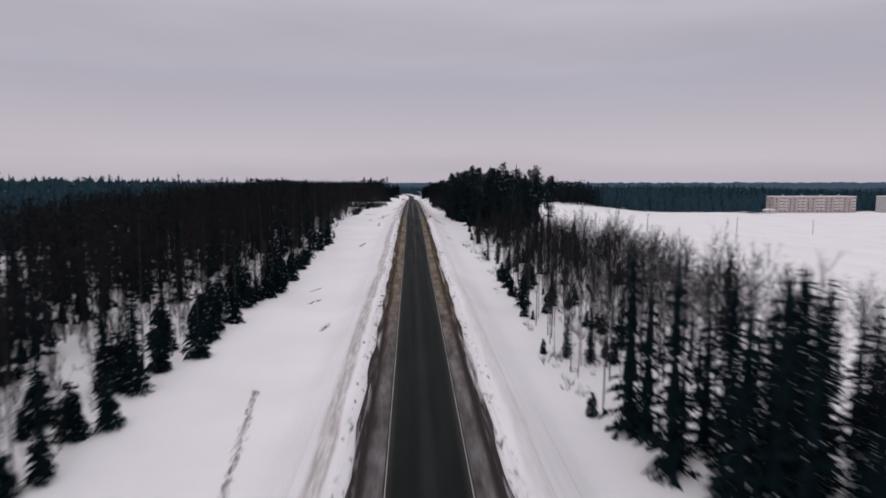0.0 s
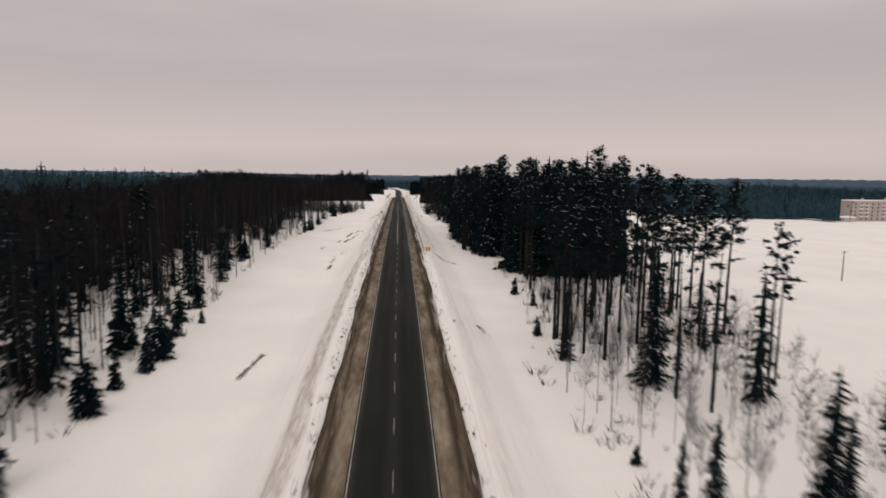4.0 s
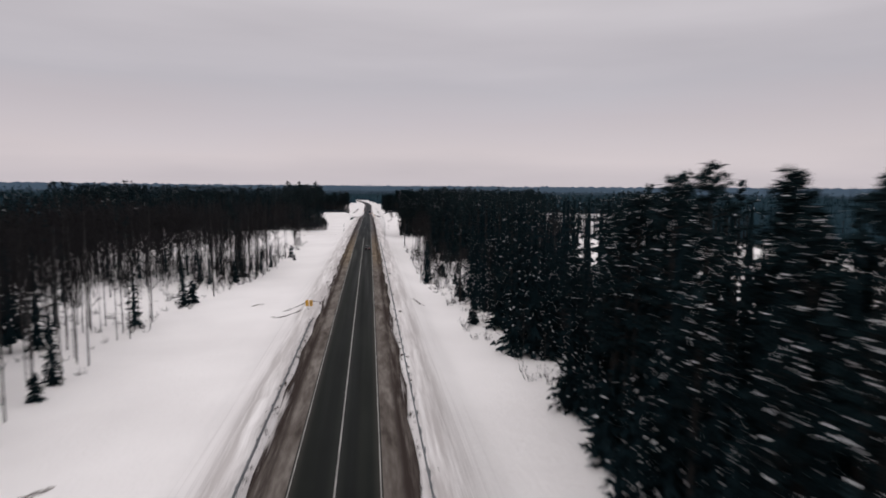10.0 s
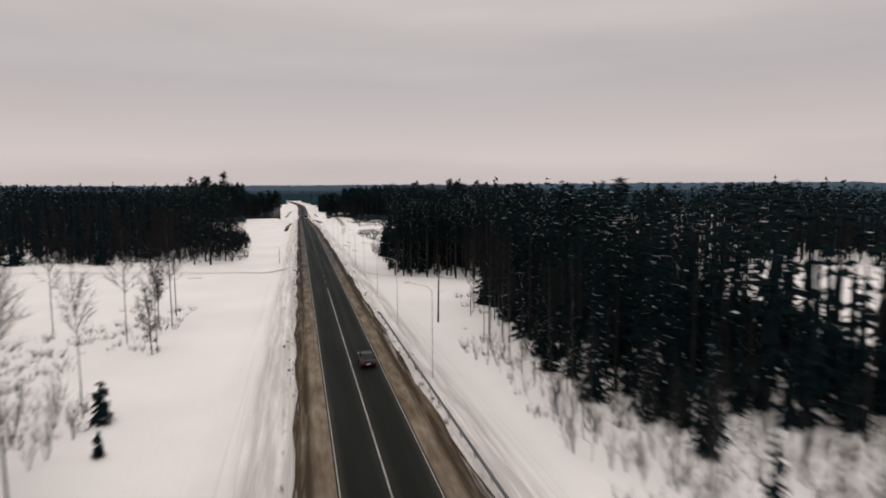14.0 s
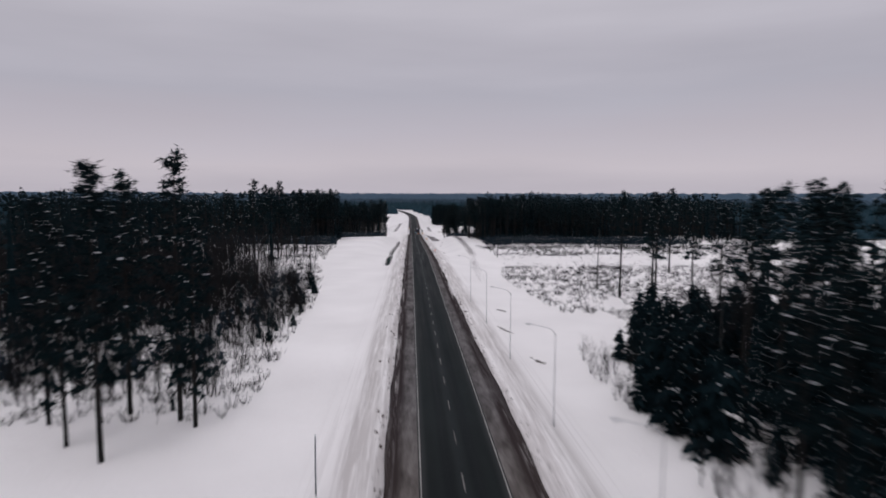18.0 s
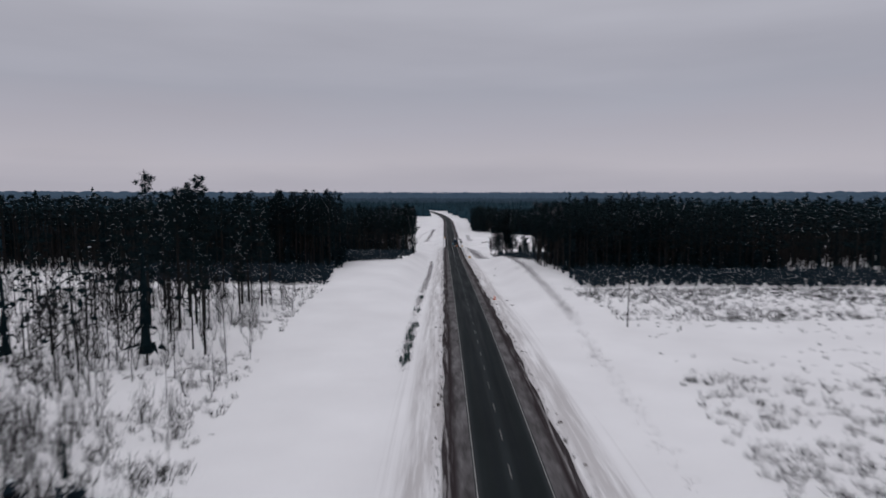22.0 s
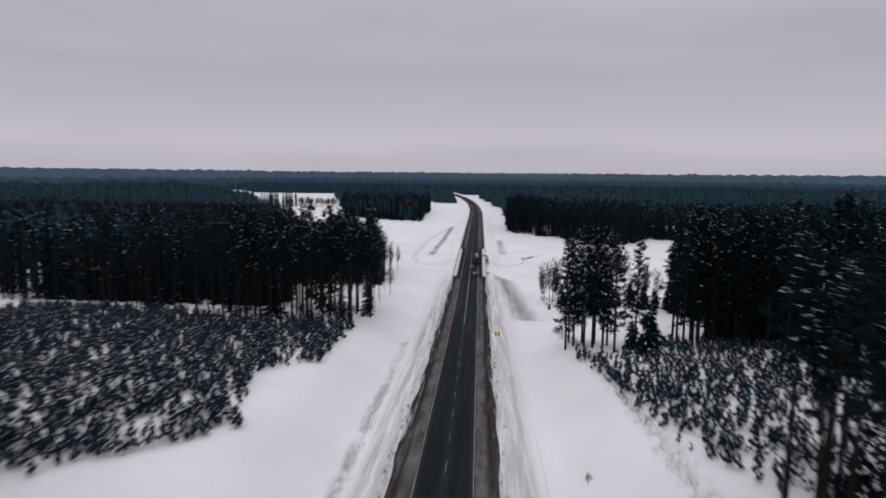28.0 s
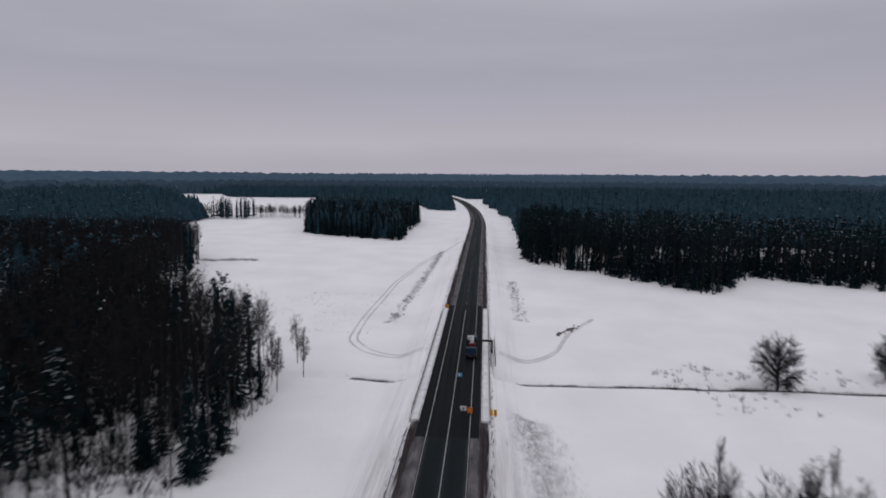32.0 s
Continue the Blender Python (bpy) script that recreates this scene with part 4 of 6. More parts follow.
def stand_kind(x, y):
    """What grows at x, y: a mixture (pine, spruce, bare) and how closely, or None for open snow."""
    west = (5 - x) / max(1.0, y - 1073)
    if 2100 < y < 2850 and 0.44 < west < 0.55 and math.sin(y * 0.014 + 0.004 * x) > -0.4:
        return None
    if y > 2230 or y > 1990 and west > 0.55:
        return (0.6, 0.35, 0.05, 1.0)
    if abs(x - float(road_x(y))) < 14:
        return None
    if x < 0:
        if y < 592:
            e = edge_at(LEFT_EDGE, y)
            if x > e:
                return None
            if e - x > 110 and y < 560:
                return (0.6, 0.35, 0.05, 1.0)
            if y > 548:
                return (0.0, 0.0, 1.0, 0.07) if e - x < 60 else (0.5, 0.3, 0.2, 1.0)
            if y > 526:
                return (0.01, 0.13, 0.86, 0.3) if e - x < 60 else (0.5, 0.3, 0.2, 1.0)
            if y > 482:
                return (0.02, 0.17, 0.81, 1.25) if e - x < 60 else (0.5, 0.3, 0.2, 1.0)
            if y > 440 and e - x < 34:
                return (0.0, 0.12, 0.88, 0.16)
            if 50 < y < 192 and e - x < float(np.interp(y, [50, 75, 120, 165, 192], [4, 15, 24, 21, 2])):
                return (0.0, 0.14, 0.86, 0.6)
            if y < 130:
                return (0.03, 0.45, 0.52, 1.0)
            return (0.03, 0.26, 0.71, 1.0) if y < 260 and e - x < 40 else (0.03, 0.31, 0.66, 1.0) if y < 230 else (0.03, 0.1, 0.87, 1.0)
        if y < 676:
            return None if x > -150 else (0.5, 0.3, 0.2, 1.0)
        if y < 716:
            if x > edge_at(LEFT_EDGE_2, y):
                return None
            return (0.0, 0.14, 0.86, 0.6) if x > -52 else (0.25, 0.25, 0.5, 0.7)
        if y < 955:
            if x > edge_at(LEFT_EDGE_2, y) or y > 903 and x > -170:
                return None
            if y < 798 - 0.2 * max(0, -34 - x) and x > -120:
                return (0.05, 0.09, 0.86, 1.25 if y < 772 else 0.95)
            if x < -62 and y < 862 and x > -150:
                return (0.5, 0.02, 0.48, 0.7)
            return ((0.12, 0.0, 0.88, 0.06 if x > -50 else 0.22) if y < 835 else (0.3, 0.05, 0.65, 0.16 if x > -50 else 0.4)) if x > -150 else (0.6, 0.35, 0.05, 1.0)
        if y < 988:
            return (0.9, 0.1, 0.0, 0.95) if x < -46 + 0.5 * math.sin(y * 0.4) else None
        if y < 1062 + 0.35 * max(0, -40 - x):
            return None if x > -150 else (0.6, 0.35, 0.05, 1.0)
        e = edge_at(LEFT_EDGE_2, y)
        if 1090 < y < 1143 and e > x > -45 - 6 * math.sin(y * 0.2):
            return (0.5, 0.15, 0.35, 0.09)
        if y < 1521 and x < e:
            return (0.85, 0.15, 0.0, 0.5 if y < 1090 + 0.2 * (-30 - x) else 0.85) if y < 1096 else (0.35, 0.3, 0.35, 1.0) if y < 1125 else (0.05, 0.16, 0.79, 1.3)
        # a block of spruces in the field, with open snow to the left of it
        back = -46 - max(0, y - 1560) * 0.13 if y < 1691 else -63 - (y - 1691) * 0.21
        if 1436 + max(0, -53 - x) * 0.54 < y < 1990 and 0 - 0.266 * (y - 1041) < x < back:
            return (0.4, 0.5, 0.1, 1.1)
        if y > 1745 and back + 16 < x < float(road_x(y)) - 18:
            return (0.5, 0.4, 0.1, 1.0)
        if y > 1990:
            return (0.5, 0.4, 0.1, 1.0) if y > 2085 and x > -480 - 0.5 * (y - 2176) or x > back + 16 and x < float(road_x(y)) - 18 else None
        if y > 1520 and x < -228 - max(0, y - 1585) * 0.62:
            return (0.5, 0.4, 0.1, 1.0)
        return None
    if y < 600:
        e = edge_at(RIGHT_EDGE, y)
        depth = 30 if y < 230 else 27 if y < 300 else 40 if y < 400 else 34 if y < 500 else 44
        if e < x < e + depth:
            if y < 58:
                return (0.02, 0.86, 0.12, 1.0)
            if y < 138:
                return (0.0, 0.06, 0.94, 0.85 if y < 96 else 0.7)
            if y < 185:
                return (0.03, 0.22, 0.75, 0.9)
            if y < 225:
                return (0.10, 0.08, 0.82, 0.85)
            if y < float(np.interp(x, [20, 28, 40], [264, 256, 254])):
                return (0.28, 0.08, 0.64, 0.5)
            if y < 300:
                return (0.32, 0.66, 0.02, 0.72)
            if y < 400:
                return (0.5, 0.48, 0.02, 1.0)
            if y < 465:
                return (0.05, 0.1, 0.85, 0.3) if x < e + 4 else (0.0, 0.7, 0.3, 1.0)
            if y < float(np.interp(x, [16, 20, 25, 31, 36, 50], [553, 545, 533, 529, 520, 514])):
                return (0.0, 0.08, 0.92, 0.85) if x < 44 else (0.0, 0.35, 0.65, 0.6)
            return (0.05, 0.08, 0.87, 0.7) if x < e + 7 else (0.42, 0.5, 0.08, 0.74)
        if y > 700 - 0.35 * x and x > 330 and not (350 < x < 620 and y < 650):
            return (0.6, 0.35, 0.05, 1.0)
        return None
    if y < 700:
        if y > 620 and y > 612 + 0.75 * max(0, 40 - x) and x > 17 and (y < 652 or x > 150):
            return (0.75, 0.2, 0.05, 1.0)
        if x > 150 and not (350 < x < 620 and y < 650):
            return (0.6, 0.35, 0.05, 1.0)
        return (0.35, 0.5, 0.15, 0.7) if 664 < y and 46 < x < 100 or 640 < y < 684 and 29 < x < 90 else None
    if y < 943:
        return (0.6, 0.35, 0.05, 1.0) if x > 330 else None
    if y < 990:
        return (0.9, 0.1, 0.0, 0.95) if x > float(np.interp(y, [943, 967, 990], [34, 30.5, 28.5])) else None
    if y < 1055:
        return (0.6, 0.4, 0.0, 0.95) if x > 58 + (1056 - y) * 0.2 else None
    if y < 1138:
        if x > 330:
            return (0.6, 0.35, 0.05, 1.0)
        return (0.5, 0.45, 0.05, 1.0) if float(np.interp(y, [1055, 1077, 1090, 1106, 1116, 1138], [45, 58, 62, 66, 59, 66])) < x < 150 else None
    front = float(np.interp(x, [24, 67, 83, 109, 146, 330], [1351, 1303, 1283, 1320, 1294, 1310]))
    if y > front and x > float(road_x(y)) + 24:
        return (0.7, 0.28, 0.02, 1.1)
    return (0.6, 0.35, 0.05, 1.0) if x > 420 else None


def edge_gap(x, y):
    """Metres from open snow towards the road, roughly."""
    s = 1 if x < 0 else -1
    for d in (4, 8, 12, 16, 22, 30, 45):
        if stand_kind(x + s * d, y) is None or stand_kind(x, y - d) is None:
            return d
    return 60


full_stock = make_tree("pine_tree", FULL_PINES, PINE_MATS, "dark pine branched nearly to the ground, flecked with snow", "tree", "pines along the wood edge")
pine_stock = make_tree("pine_tree", PINES, PINE_MATS, "tall Scots pine with bare stem and snow-flecked dark crown", "tree", "pines along the wood edge")
spruce_stock = make_tree("spruce_tree", SPRUCES, SPRUCE_MATS, "dark green spruce with snow lying on its boughs", "tree", "spruces along the wood edge")
bare_stock = make_tree("birch_tree", BARES, BARE_MATS, "slim leafless birch with grey stem and brown twigs", "tree", "bare trees along the wood edge")
young_stock = make_tree("young_spruce", YOUNG, SPRUCE_MATS, "small young spruce dusted with snow", "tree", "young spruces on the verge")
count = {"pine": 0, "spruce": 0, "bare": 0}
LIMIT = {"pine": 290, "spruce": 290, "bare": 280}
near_left, near_right, far_stand = Stand(), Stand(), Stand()
bare_left, bare_right = Stand(), Stand()
rng = random.Random(7)


def tall(x, y):
    """Old pines stand taller in the blocks farther on."""
    if y < 228:
        return 0.84 if x < 0 else 1.02
    if x > 0 and y < 400:
        return 1.1 if y < 305 else 1.0
    if y < 600:
        return 0.9 if x > 0 and y > 498 else 0.85
    if y < 720:
        return 0.93 if x < 0 else 0.86 if y < 660 else 1.0
    if y < 990:
        return 1.14 if x < 0 else 0.99
    if x > 40 and y < 1140:
        return 1.16 if y < 1085 else 0.98
    if x < 0 and y > 1125:
        return 0.86
    if x < 0 and y > 1055:
        return 1.08
    return 0.98


def plant(x, y, gap):
    mix = stand_kind(x, y)
    if mix is None:
        return
    q = rng.random()
    tot = mix[0] + mix[1] + mix[2]
    kind = "pine" if q < mix[0] / tot else "spruce" if q < (mix[0] + mix[1]) / tot else "bare"
    size = rng.uniform(0.9, 1.13) * (1.02 if kind == "bare" else tall(x, y))
    if kind == "pine" and gap > 4 and y < 1000 and rng.random() < 0.05:
        size *= 1.1
    if x > 0 and 255 < y < 400:
        size *= rng.uniform(0.72, 1.06)
    if kind != "spruce" and x < 0 and 676 < y < 905 and x > -150:
        size *= rng.uniform(0.8, 1.2) * float(np.interp(edge_at(LEFT_EDGE_2, y) - x, [0, 9, 24], [0.16, 0.3, 0.72 if y > 732 else 0.5])) if y < 800 else rng.uniform(0.5, 0.8)
    if kind == "spruce":
        size *= rng.uniform(0.95, 1.16) if x > 0 and 246 < y < 300 else rng.uniform(0.5, 1.12)
    if kind == "spruce" and x < 0 and 482 < y < 560 and x > -86:
        size *= rng.uniform(0.3, 0.75)
    if kind == "spruce" and x < 0 and 676 < y < 800 and x > -60:
        size = rng.uniform(0.1, 0.3)
    if kind == "spruce" and x > 0 and y < 58:
        size *= 0.82
    if x > 0 and 664 < y < 700 and kind == "spruce":
        size *= 0.7
    if x > 0 and 400 < y <= 465 and kind == "bare":
        size *= rng.uniform(0.35, 0.7)
    if x > 0 and 465 < y < 553 and mix[2] > 0.9:
        size *= rng.uniform(0.25, 0.66)
    if x > 0 and 400 < y <= 465 and kind == "spruce":
        size = rng.choice((0.35, 0.45, 0.55, 0.6, 0.75, 0.85, 1.15))
    if x > 0 and 58 < y < 205 and kind != "pine":
        size *= (rng.uniform(0.72, 1.02) if y < 150 else rng.uniform(0.25, 0.6)) if kind == "bare" else rng.uniform(0.3, 0.8)
    elif x > 0 and 480 < y < 600 and kind == "bare":
        size *= 0.8
    if x > 0 and 205 <= y < 264 and kind != "pine":
        size *= rng.uniform(0.2, 0.5)
    if x > 0 and 58 < y < 205 and kind == "pine":
        size *= 0.8
    turn = rng.uniform(0, 360)
    z = float(land_z(x, y)) - 0.1
    lateral = abs(x)
    if gap <= 12 and lateral < 75 and -20 < y < 1330 and count[kind] < LIMIT[kind] and rng.random() < (0.3 if y < 60 or kind == "bare" else 0.85 if lateral < 36 else 0.3):
        count[kind] += 1
        put_tree({"pine": pine_stock, "spruce": spruce_stock, "bare": bare_stock}[kind], rng.randrange(12), x, y, size, turn)
        return
    if lateral < 95 and gap <= 12 or gap <= 22 and lateral < 48 or x > 0 and y < 262:
        protos = {"pine": DARK_PINES if 600 < y < 1000 else MID_PINES, "spruce": MID_SPRUCES, "bare": MID_BARES}[kind]
    else:
        protos = {"pine": FAR_PINES if lateral < 110 else DIST_PINES, "spruce": FAR_SPRUCES, "bare": FAR_BARES}[kind]
    if kind == "bare" and (gap <= 8 or x > 0 and lateral < 60):
        protos = SAPLINGS if size > 0.45 else SMALL_BARES
    p = protos[rng.randrange(len(protos))]
    if kind == "bare":
        (bare_left if x < 0 else bare_right).add(p, x, y, z, size, radians(turn))
    else:
        m = p[1]
        st = (near_left if x < 0 else near_right)
        st.add((p[0], np.where(m == 0, 0, m + (0 if kind == "pine" else 2)) if kind == "pine" else np.where(m == 0, 0, np.where(m == 1, 3, 2))), x, y, z, size, radians(turn))


y = -20.0
while y < 1420:
    reach = 115.0 if y < 590 or 1130 < y < 1270 or y > 1370 else 190.0 if y < 1130 else 330.0
    x = -reach
    while x < reach:
        px, py = x + rng.uniform(-1.4, 1.4), y + rng.uniform(-1.5, 1.5)
        mix = stand_kind(px, py)
        if mix is not None:
            gap = edge_gap(px, py)
            keep = 0.8 if gap <= 12 else 0.62 if gap <= 22 else 0.5 if gap <= 45 else 0.33
            if 940 < py < 1130:
                keep = 0.85 if gap <= 22 else 0.7
            if mix[2] > 0.6:
                keep = 0.85 if x > 0 and py < 250 else 0.42 if gap <= 8 else 0.72 if gap <= 45 else 0.36
            if mix[3] < 0.1 or mix[3] >= 1.2 or x > 0 and 400 < py < 600 or x < 0 and 676 < py < 800:
                keep = 1.0
            if x > 0 and (58 < py < 140 or 254 < py < 400 or 640 < py < 700):
                keep = 1.0
            if rng.random() < mix[3] * keep:
                plant(px, py, gap)
        x += 2.9
    y += 3.1
for k in range(1100):
    px, py = rng.uniform(-150, -46), rng.uniform(1436, 1600)
    if stand_kind(px, py) is not None:
        plant(px, py, 60)

# deeper woods, seen only as tops and stems between the front rows
y = -100.0
while y < 2150:
    span = 250 if y < 560 else 620
    sp = 17.0 if y < 900 else 15.5 if y < 1500 else 24.0
    x = -span
    while x < span + 320 * (y < 1200):
        px, py = x + rng.uniform(-0.5, 0.5) * sp, y + rng.uniform(-0.5, 0.5) * sp
        if (abs(px) > (113 if py < 590 or 1130 < py < 1270 or py > 1370 else 188 if py < 1130 else 328) or py > 1418) and stand_kind(px, py) is not None:
            k = rng.random()
            if k < 0.65:
                far_stand.add(DIST_PINES[rng.randrange(3)], px, py, float(land_z(px, py)) - 0.2, rng.uniform(0.9, 1.3) * (0.8 if py < 600 else 0.95), rng.uniform(0, 6.28))
            else:
                v, m = FAR_SPRUCES[rng.randrange(2)]
                far_stand.add((v, np.where(m == 1, 3, m)), px, py, float(land_z(px, py)) - 0.2, rng.uniform(0.8, 1.35), rng.uniform(0, 6.28))
        x += sp
    y += sp
for k in range(1500):
    px, py = rng.uniform(-330, -112), rng.uniform(1095, 1420)
    if stand_kind(px, py) is not None:
        if rng.random() < 0.6:
            far_stand.add(DIST_PINES[rng.randrange(3)], px, py, float(land_z(px, py)) - 0.2, rng.uniform(0.6, 0.95), rng.uniform(0, 6.28))
        else:
            v, m = FAR_SPRUCES[rng.randrange(2)]
            far_stand.add((v, np.where(m == 1, 3, m)), px, py, float(land_z(px, py)) - 0.2, rng.uniform(0.6, 1.0), rng.uniform(0, 6.28))
# a clump of pines and a thin row of bare trees across the field
for k in range(62):
    px, py = rng.uniform(-233, -201), rng.uniform(1586, 1612)
    far_stand.add(FAR_SPRUCES[k % 2] if k % 3 else FAR_PINES[rng.randrange(3)], px, py, float(land_z(px, py)) - 0.2, rng.uniform(0.7, 0.95), rng.uniform(0, 6.28))
for n, x0, x1, y0, y1, lo, hi in ((150, -200, -157, 1598, 1632, 0.4, 0.72), (60, -262, -230, 1560, 1600, 0.5, 0.8)):
    for k in range(n):
        px, py = rng.uniform(x0, x1), rng.uniform(y0, y1)
        bare_left.add(FAR_BARES[rng.randrange(4)], px, py, float(land_z(px, py)) - 0.1, rng.uniform(lo, hi), rng.uniform(0, 6.28))
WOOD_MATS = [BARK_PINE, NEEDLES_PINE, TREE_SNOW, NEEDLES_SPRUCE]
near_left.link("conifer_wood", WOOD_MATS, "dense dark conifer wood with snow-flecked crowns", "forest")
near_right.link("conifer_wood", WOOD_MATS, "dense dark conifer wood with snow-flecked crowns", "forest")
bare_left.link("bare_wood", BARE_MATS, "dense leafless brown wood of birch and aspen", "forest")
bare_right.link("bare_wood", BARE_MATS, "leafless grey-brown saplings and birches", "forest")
far_stand.link("distant_wood", [BARK_PINE, HAZE_NEEDLES, TREE_SNOW, HAZE_NEEDLES], "distant dark pine and spruce woods", "forest")

# the canopy of the far woods: thousands of rough crowns over a dark floor
canopy_v, canopy_f, canopy_m = [], [], []
crng = np.random.RandomState(5)


def canopy(xs, ys, lift):
    xx, yy = np.meshgrid(xs, ys)
    zz = land_z(xx, yy)
    inside = np.array([[stand_kind(float(a), float(b)) is not None for a, b in zip(ra, rb)] for ra, rb in zip(xx, yy)])
    for i in range(len(ys) - 1):
        for j in range(len(xs) - 1):
            if not (inside[i, j] and inside[i + 1, j] and inside[i, j + 1] and inside[i + 1, j + 1]):
                continue
            dx, dy, q = xs[j + 1] - xs[j], ys[i + 1] - ys[i], crng.rand(4)
            low = zz[i, j] + lift * 0.06
            cx, cy = xs[j] + dx * (0.2 + 0.6 * q[1]), ys[i] + dy * (0.2 + 0.6 * q[2])
            # crowns beyond 1350 m take the colours with haze painted in
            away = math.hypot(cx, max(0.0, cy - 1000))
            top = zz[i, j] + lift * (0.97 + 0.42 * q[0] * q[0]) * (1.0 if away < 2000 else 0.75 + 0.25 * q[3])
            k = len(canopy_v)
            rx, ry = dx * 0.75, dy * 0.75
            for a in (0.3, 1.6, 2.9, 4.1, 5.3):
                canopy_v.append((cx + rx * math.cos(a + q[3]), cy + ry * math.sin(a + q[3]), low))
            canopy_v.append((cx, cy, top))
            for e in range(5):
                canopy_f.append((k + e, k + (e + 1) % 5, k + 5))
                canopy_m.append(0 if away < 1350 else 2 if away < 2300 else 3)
            if crng.rand() < 0.3 and dx < 12:
                k = len(canopy_v)
                a, rr = crng.rand() * 6.28, 0.5 + 0.5 * crng.rand()
                for w in (0, 2.1, 4.2):
                    canopy_v.append((cx + 0.9 * math.cos(a) + rr * math.cos(a + w), cy + 0.9 * math.sin(a) + rr * math.sin(a + w), top - 0.6))
                canopy_f.append((k, k + 1, k + 2))
                canopy_m.append(1)


canopy(np.arange(-640, -190, 8.0), np.arange(-100, 610, 11.0), 17.8)
canopy(np.arange(-195, -120, 7.0), np.arange(-100, 540, 8.0), 15.5)
canopy(np.arange(-640, -190, 8.0), np.arange(604, 2500, 11.0), 15.5)
canopy(np.arange(190, 960, 8.5), np.arange(-100, 2500, 12.0), 15.5)
canopy(np.arange(-195, 200, 8.0), np.arange(1416, 2500, 10.0), 14)
canopy(np.array(sorted(-v for v in lane(640, 4600, 16, 1.05))), np.array(lane(-200, 4900, 20, 1.03)), 17)
canopy(np.array(lane(940, 4600, 16, 1.05)), np.array(lane(-200, 4900, 20, 1.03)), 17)
canopy(np.arange(-640, 960, 17.0), np.array(lane(2490, 4900, 20, 1.035)), 17)
tagged(new("far_woods", fast_mesh("far_woods", np.array(canopy_v), np.array(canopy_f), [HAZE_NEEDLES, TREE_SNOW, FAR_HAZE, FARTHEST_HAZE], np.array(canopy_m))), "far dark woods reaching to the horizon", "forest", kind="stuff")

# ---- young growth and brush ----
brush_low, plantation = Stand(), Stand()


def scatter(st, protos, n, x0, x1, y0, y1, lo, hi, ok=None):
    for k in range(n):
        px, py = rng.uniform(x0, x1), rng.uniform(y0, y1)
        if ok is not None and not ok(px, py):
            continue
        st.add(protos[rng.randrange(len(protos))], px, py, float(land_z(px, py)) - 0.05, rng.uniform(lo, hi), rng.uniform(0, 6.28))


def patchy(x, y):
    return math.sin(x * 0.13 + 1.7 * math.sin(y * 0.05)) + math.sin(y * 0.19 + 0.9 * math.sin(x * 0.07)) > -0.35


scatter(brush_low, LOW_BUSHES, 4600, 22, 150, 735, 829, 0.6, 1.7, lambda x, y: (patchy(x, y) or rng.random() < 0.4) and x > 24 + max(0, y - 800) * 0.15 and x > 24 + max(0, 770 - y) * 0.1)
scatter(brush_low, LOW_BUSHES, 420, 26, 150, 829, 872, 0.4, 1.0, lambda x, y: patchy(x, y) and x > 24 + max(0, y - 800) * 0.15)
scatter(brush_low, LOW_BUSHES, 3000, 26, 160, 870, 911, 0.5, 1.7, lambda x, y: (patchy(x, y) or rng.random() < 0.35) and x > 28 + 0.1 * (911 - y))
scatter(brush_low, LOW_BUSHES, 1300, 26, 90, 690, 740, 0.4, 1.2, lambda x, y: patchy(x, y) and x > 36)
scatter(brush_low, LOW_BUSHES, 1900, -90, -22, 678, 800, 0.7, 2.2, lambda x, y: x < edge_at(LEFT_EDGE_2, y) + 1)
scatter(brush_low, TALL_BUSHES, 900, -100, -26, 722, 792, 0.5, 1.3, lambda x, y: x < edge_at(LEFT_EDGE_2, y) - 1)
scatter(brush_low, TALL_BUSHES, 620, -105, -44, 740, 812, 0.6, 1.3)
scatter(brush_low, TALL_BUSHES, 160, 19, 40, 655, 700, 0.4, 0.9)
scatter(brush_low, TALL_BUSHES, 420, -80, -26, 684, 742, 0.5, 1.2)
scatter(brush_low, TALL_BUSHES, 300, -100, -30, 802, 905, 0.4, 1.2, lambda x, y: x < edge_at(LEFT_EDGE_2, y) - 1)
scatter(brush_low, TALL_BUSHES, 700, 16, 60, 462, 556, 0.25, 0.75, lambda x, y: x > edge_at(RIGHT_EDGE, y) - 1)
scatter(brush_low, TALL_BUSHES, 170, 24, 50, 205, 262, 0.4, 1.0)
scatter(brush_low, TALL_BUSHES, 420, -66, -33, 45, 195, 0.5, 1.3, lambda x, y: x < edge_at(LEFT_EDGE, y) - 1)
scatter(brush_low, TALL_BUSHES, 170, -60, -24, 470, 545, 0.4, 1.2, lambda x, y: x < edge_at(LEFT_EDGE, y) + 1)
scatter(brush_low, LOW_BUSHES, 2400, -110, -28, 795, 914, 0.5, 1.6, lambda x, y: x < edge_at(LEFT_EDGE_2, y) + 1 and patchy(x, y))
scatter(brush_low, LOW_BUSHES, 900, -80, -24, 480, 598, 0.6, 1.8, lambda x, y: x < edge_at(LEFT_EDGE, y) + 1 and patchy(x, y))
scatter(brush_low, LOW_BUSHES, 600, -60, -28, 0, 480, 0.6, 1.9, lambda x, y: x < edge_at(LEFT_EDGE, y) + 1)
scatter(brush_low, LOW_BUSHES, 1500, 16, 52, 20, 600, 0.5, 1.9, lambda x, y: x > edge_at(RIGHT_EDGE, y) - 2)
scatter(brush_low, LOW_BUSHES, 320, 40, 130, 1178, 1205, 0.6, 1.6, patchy)
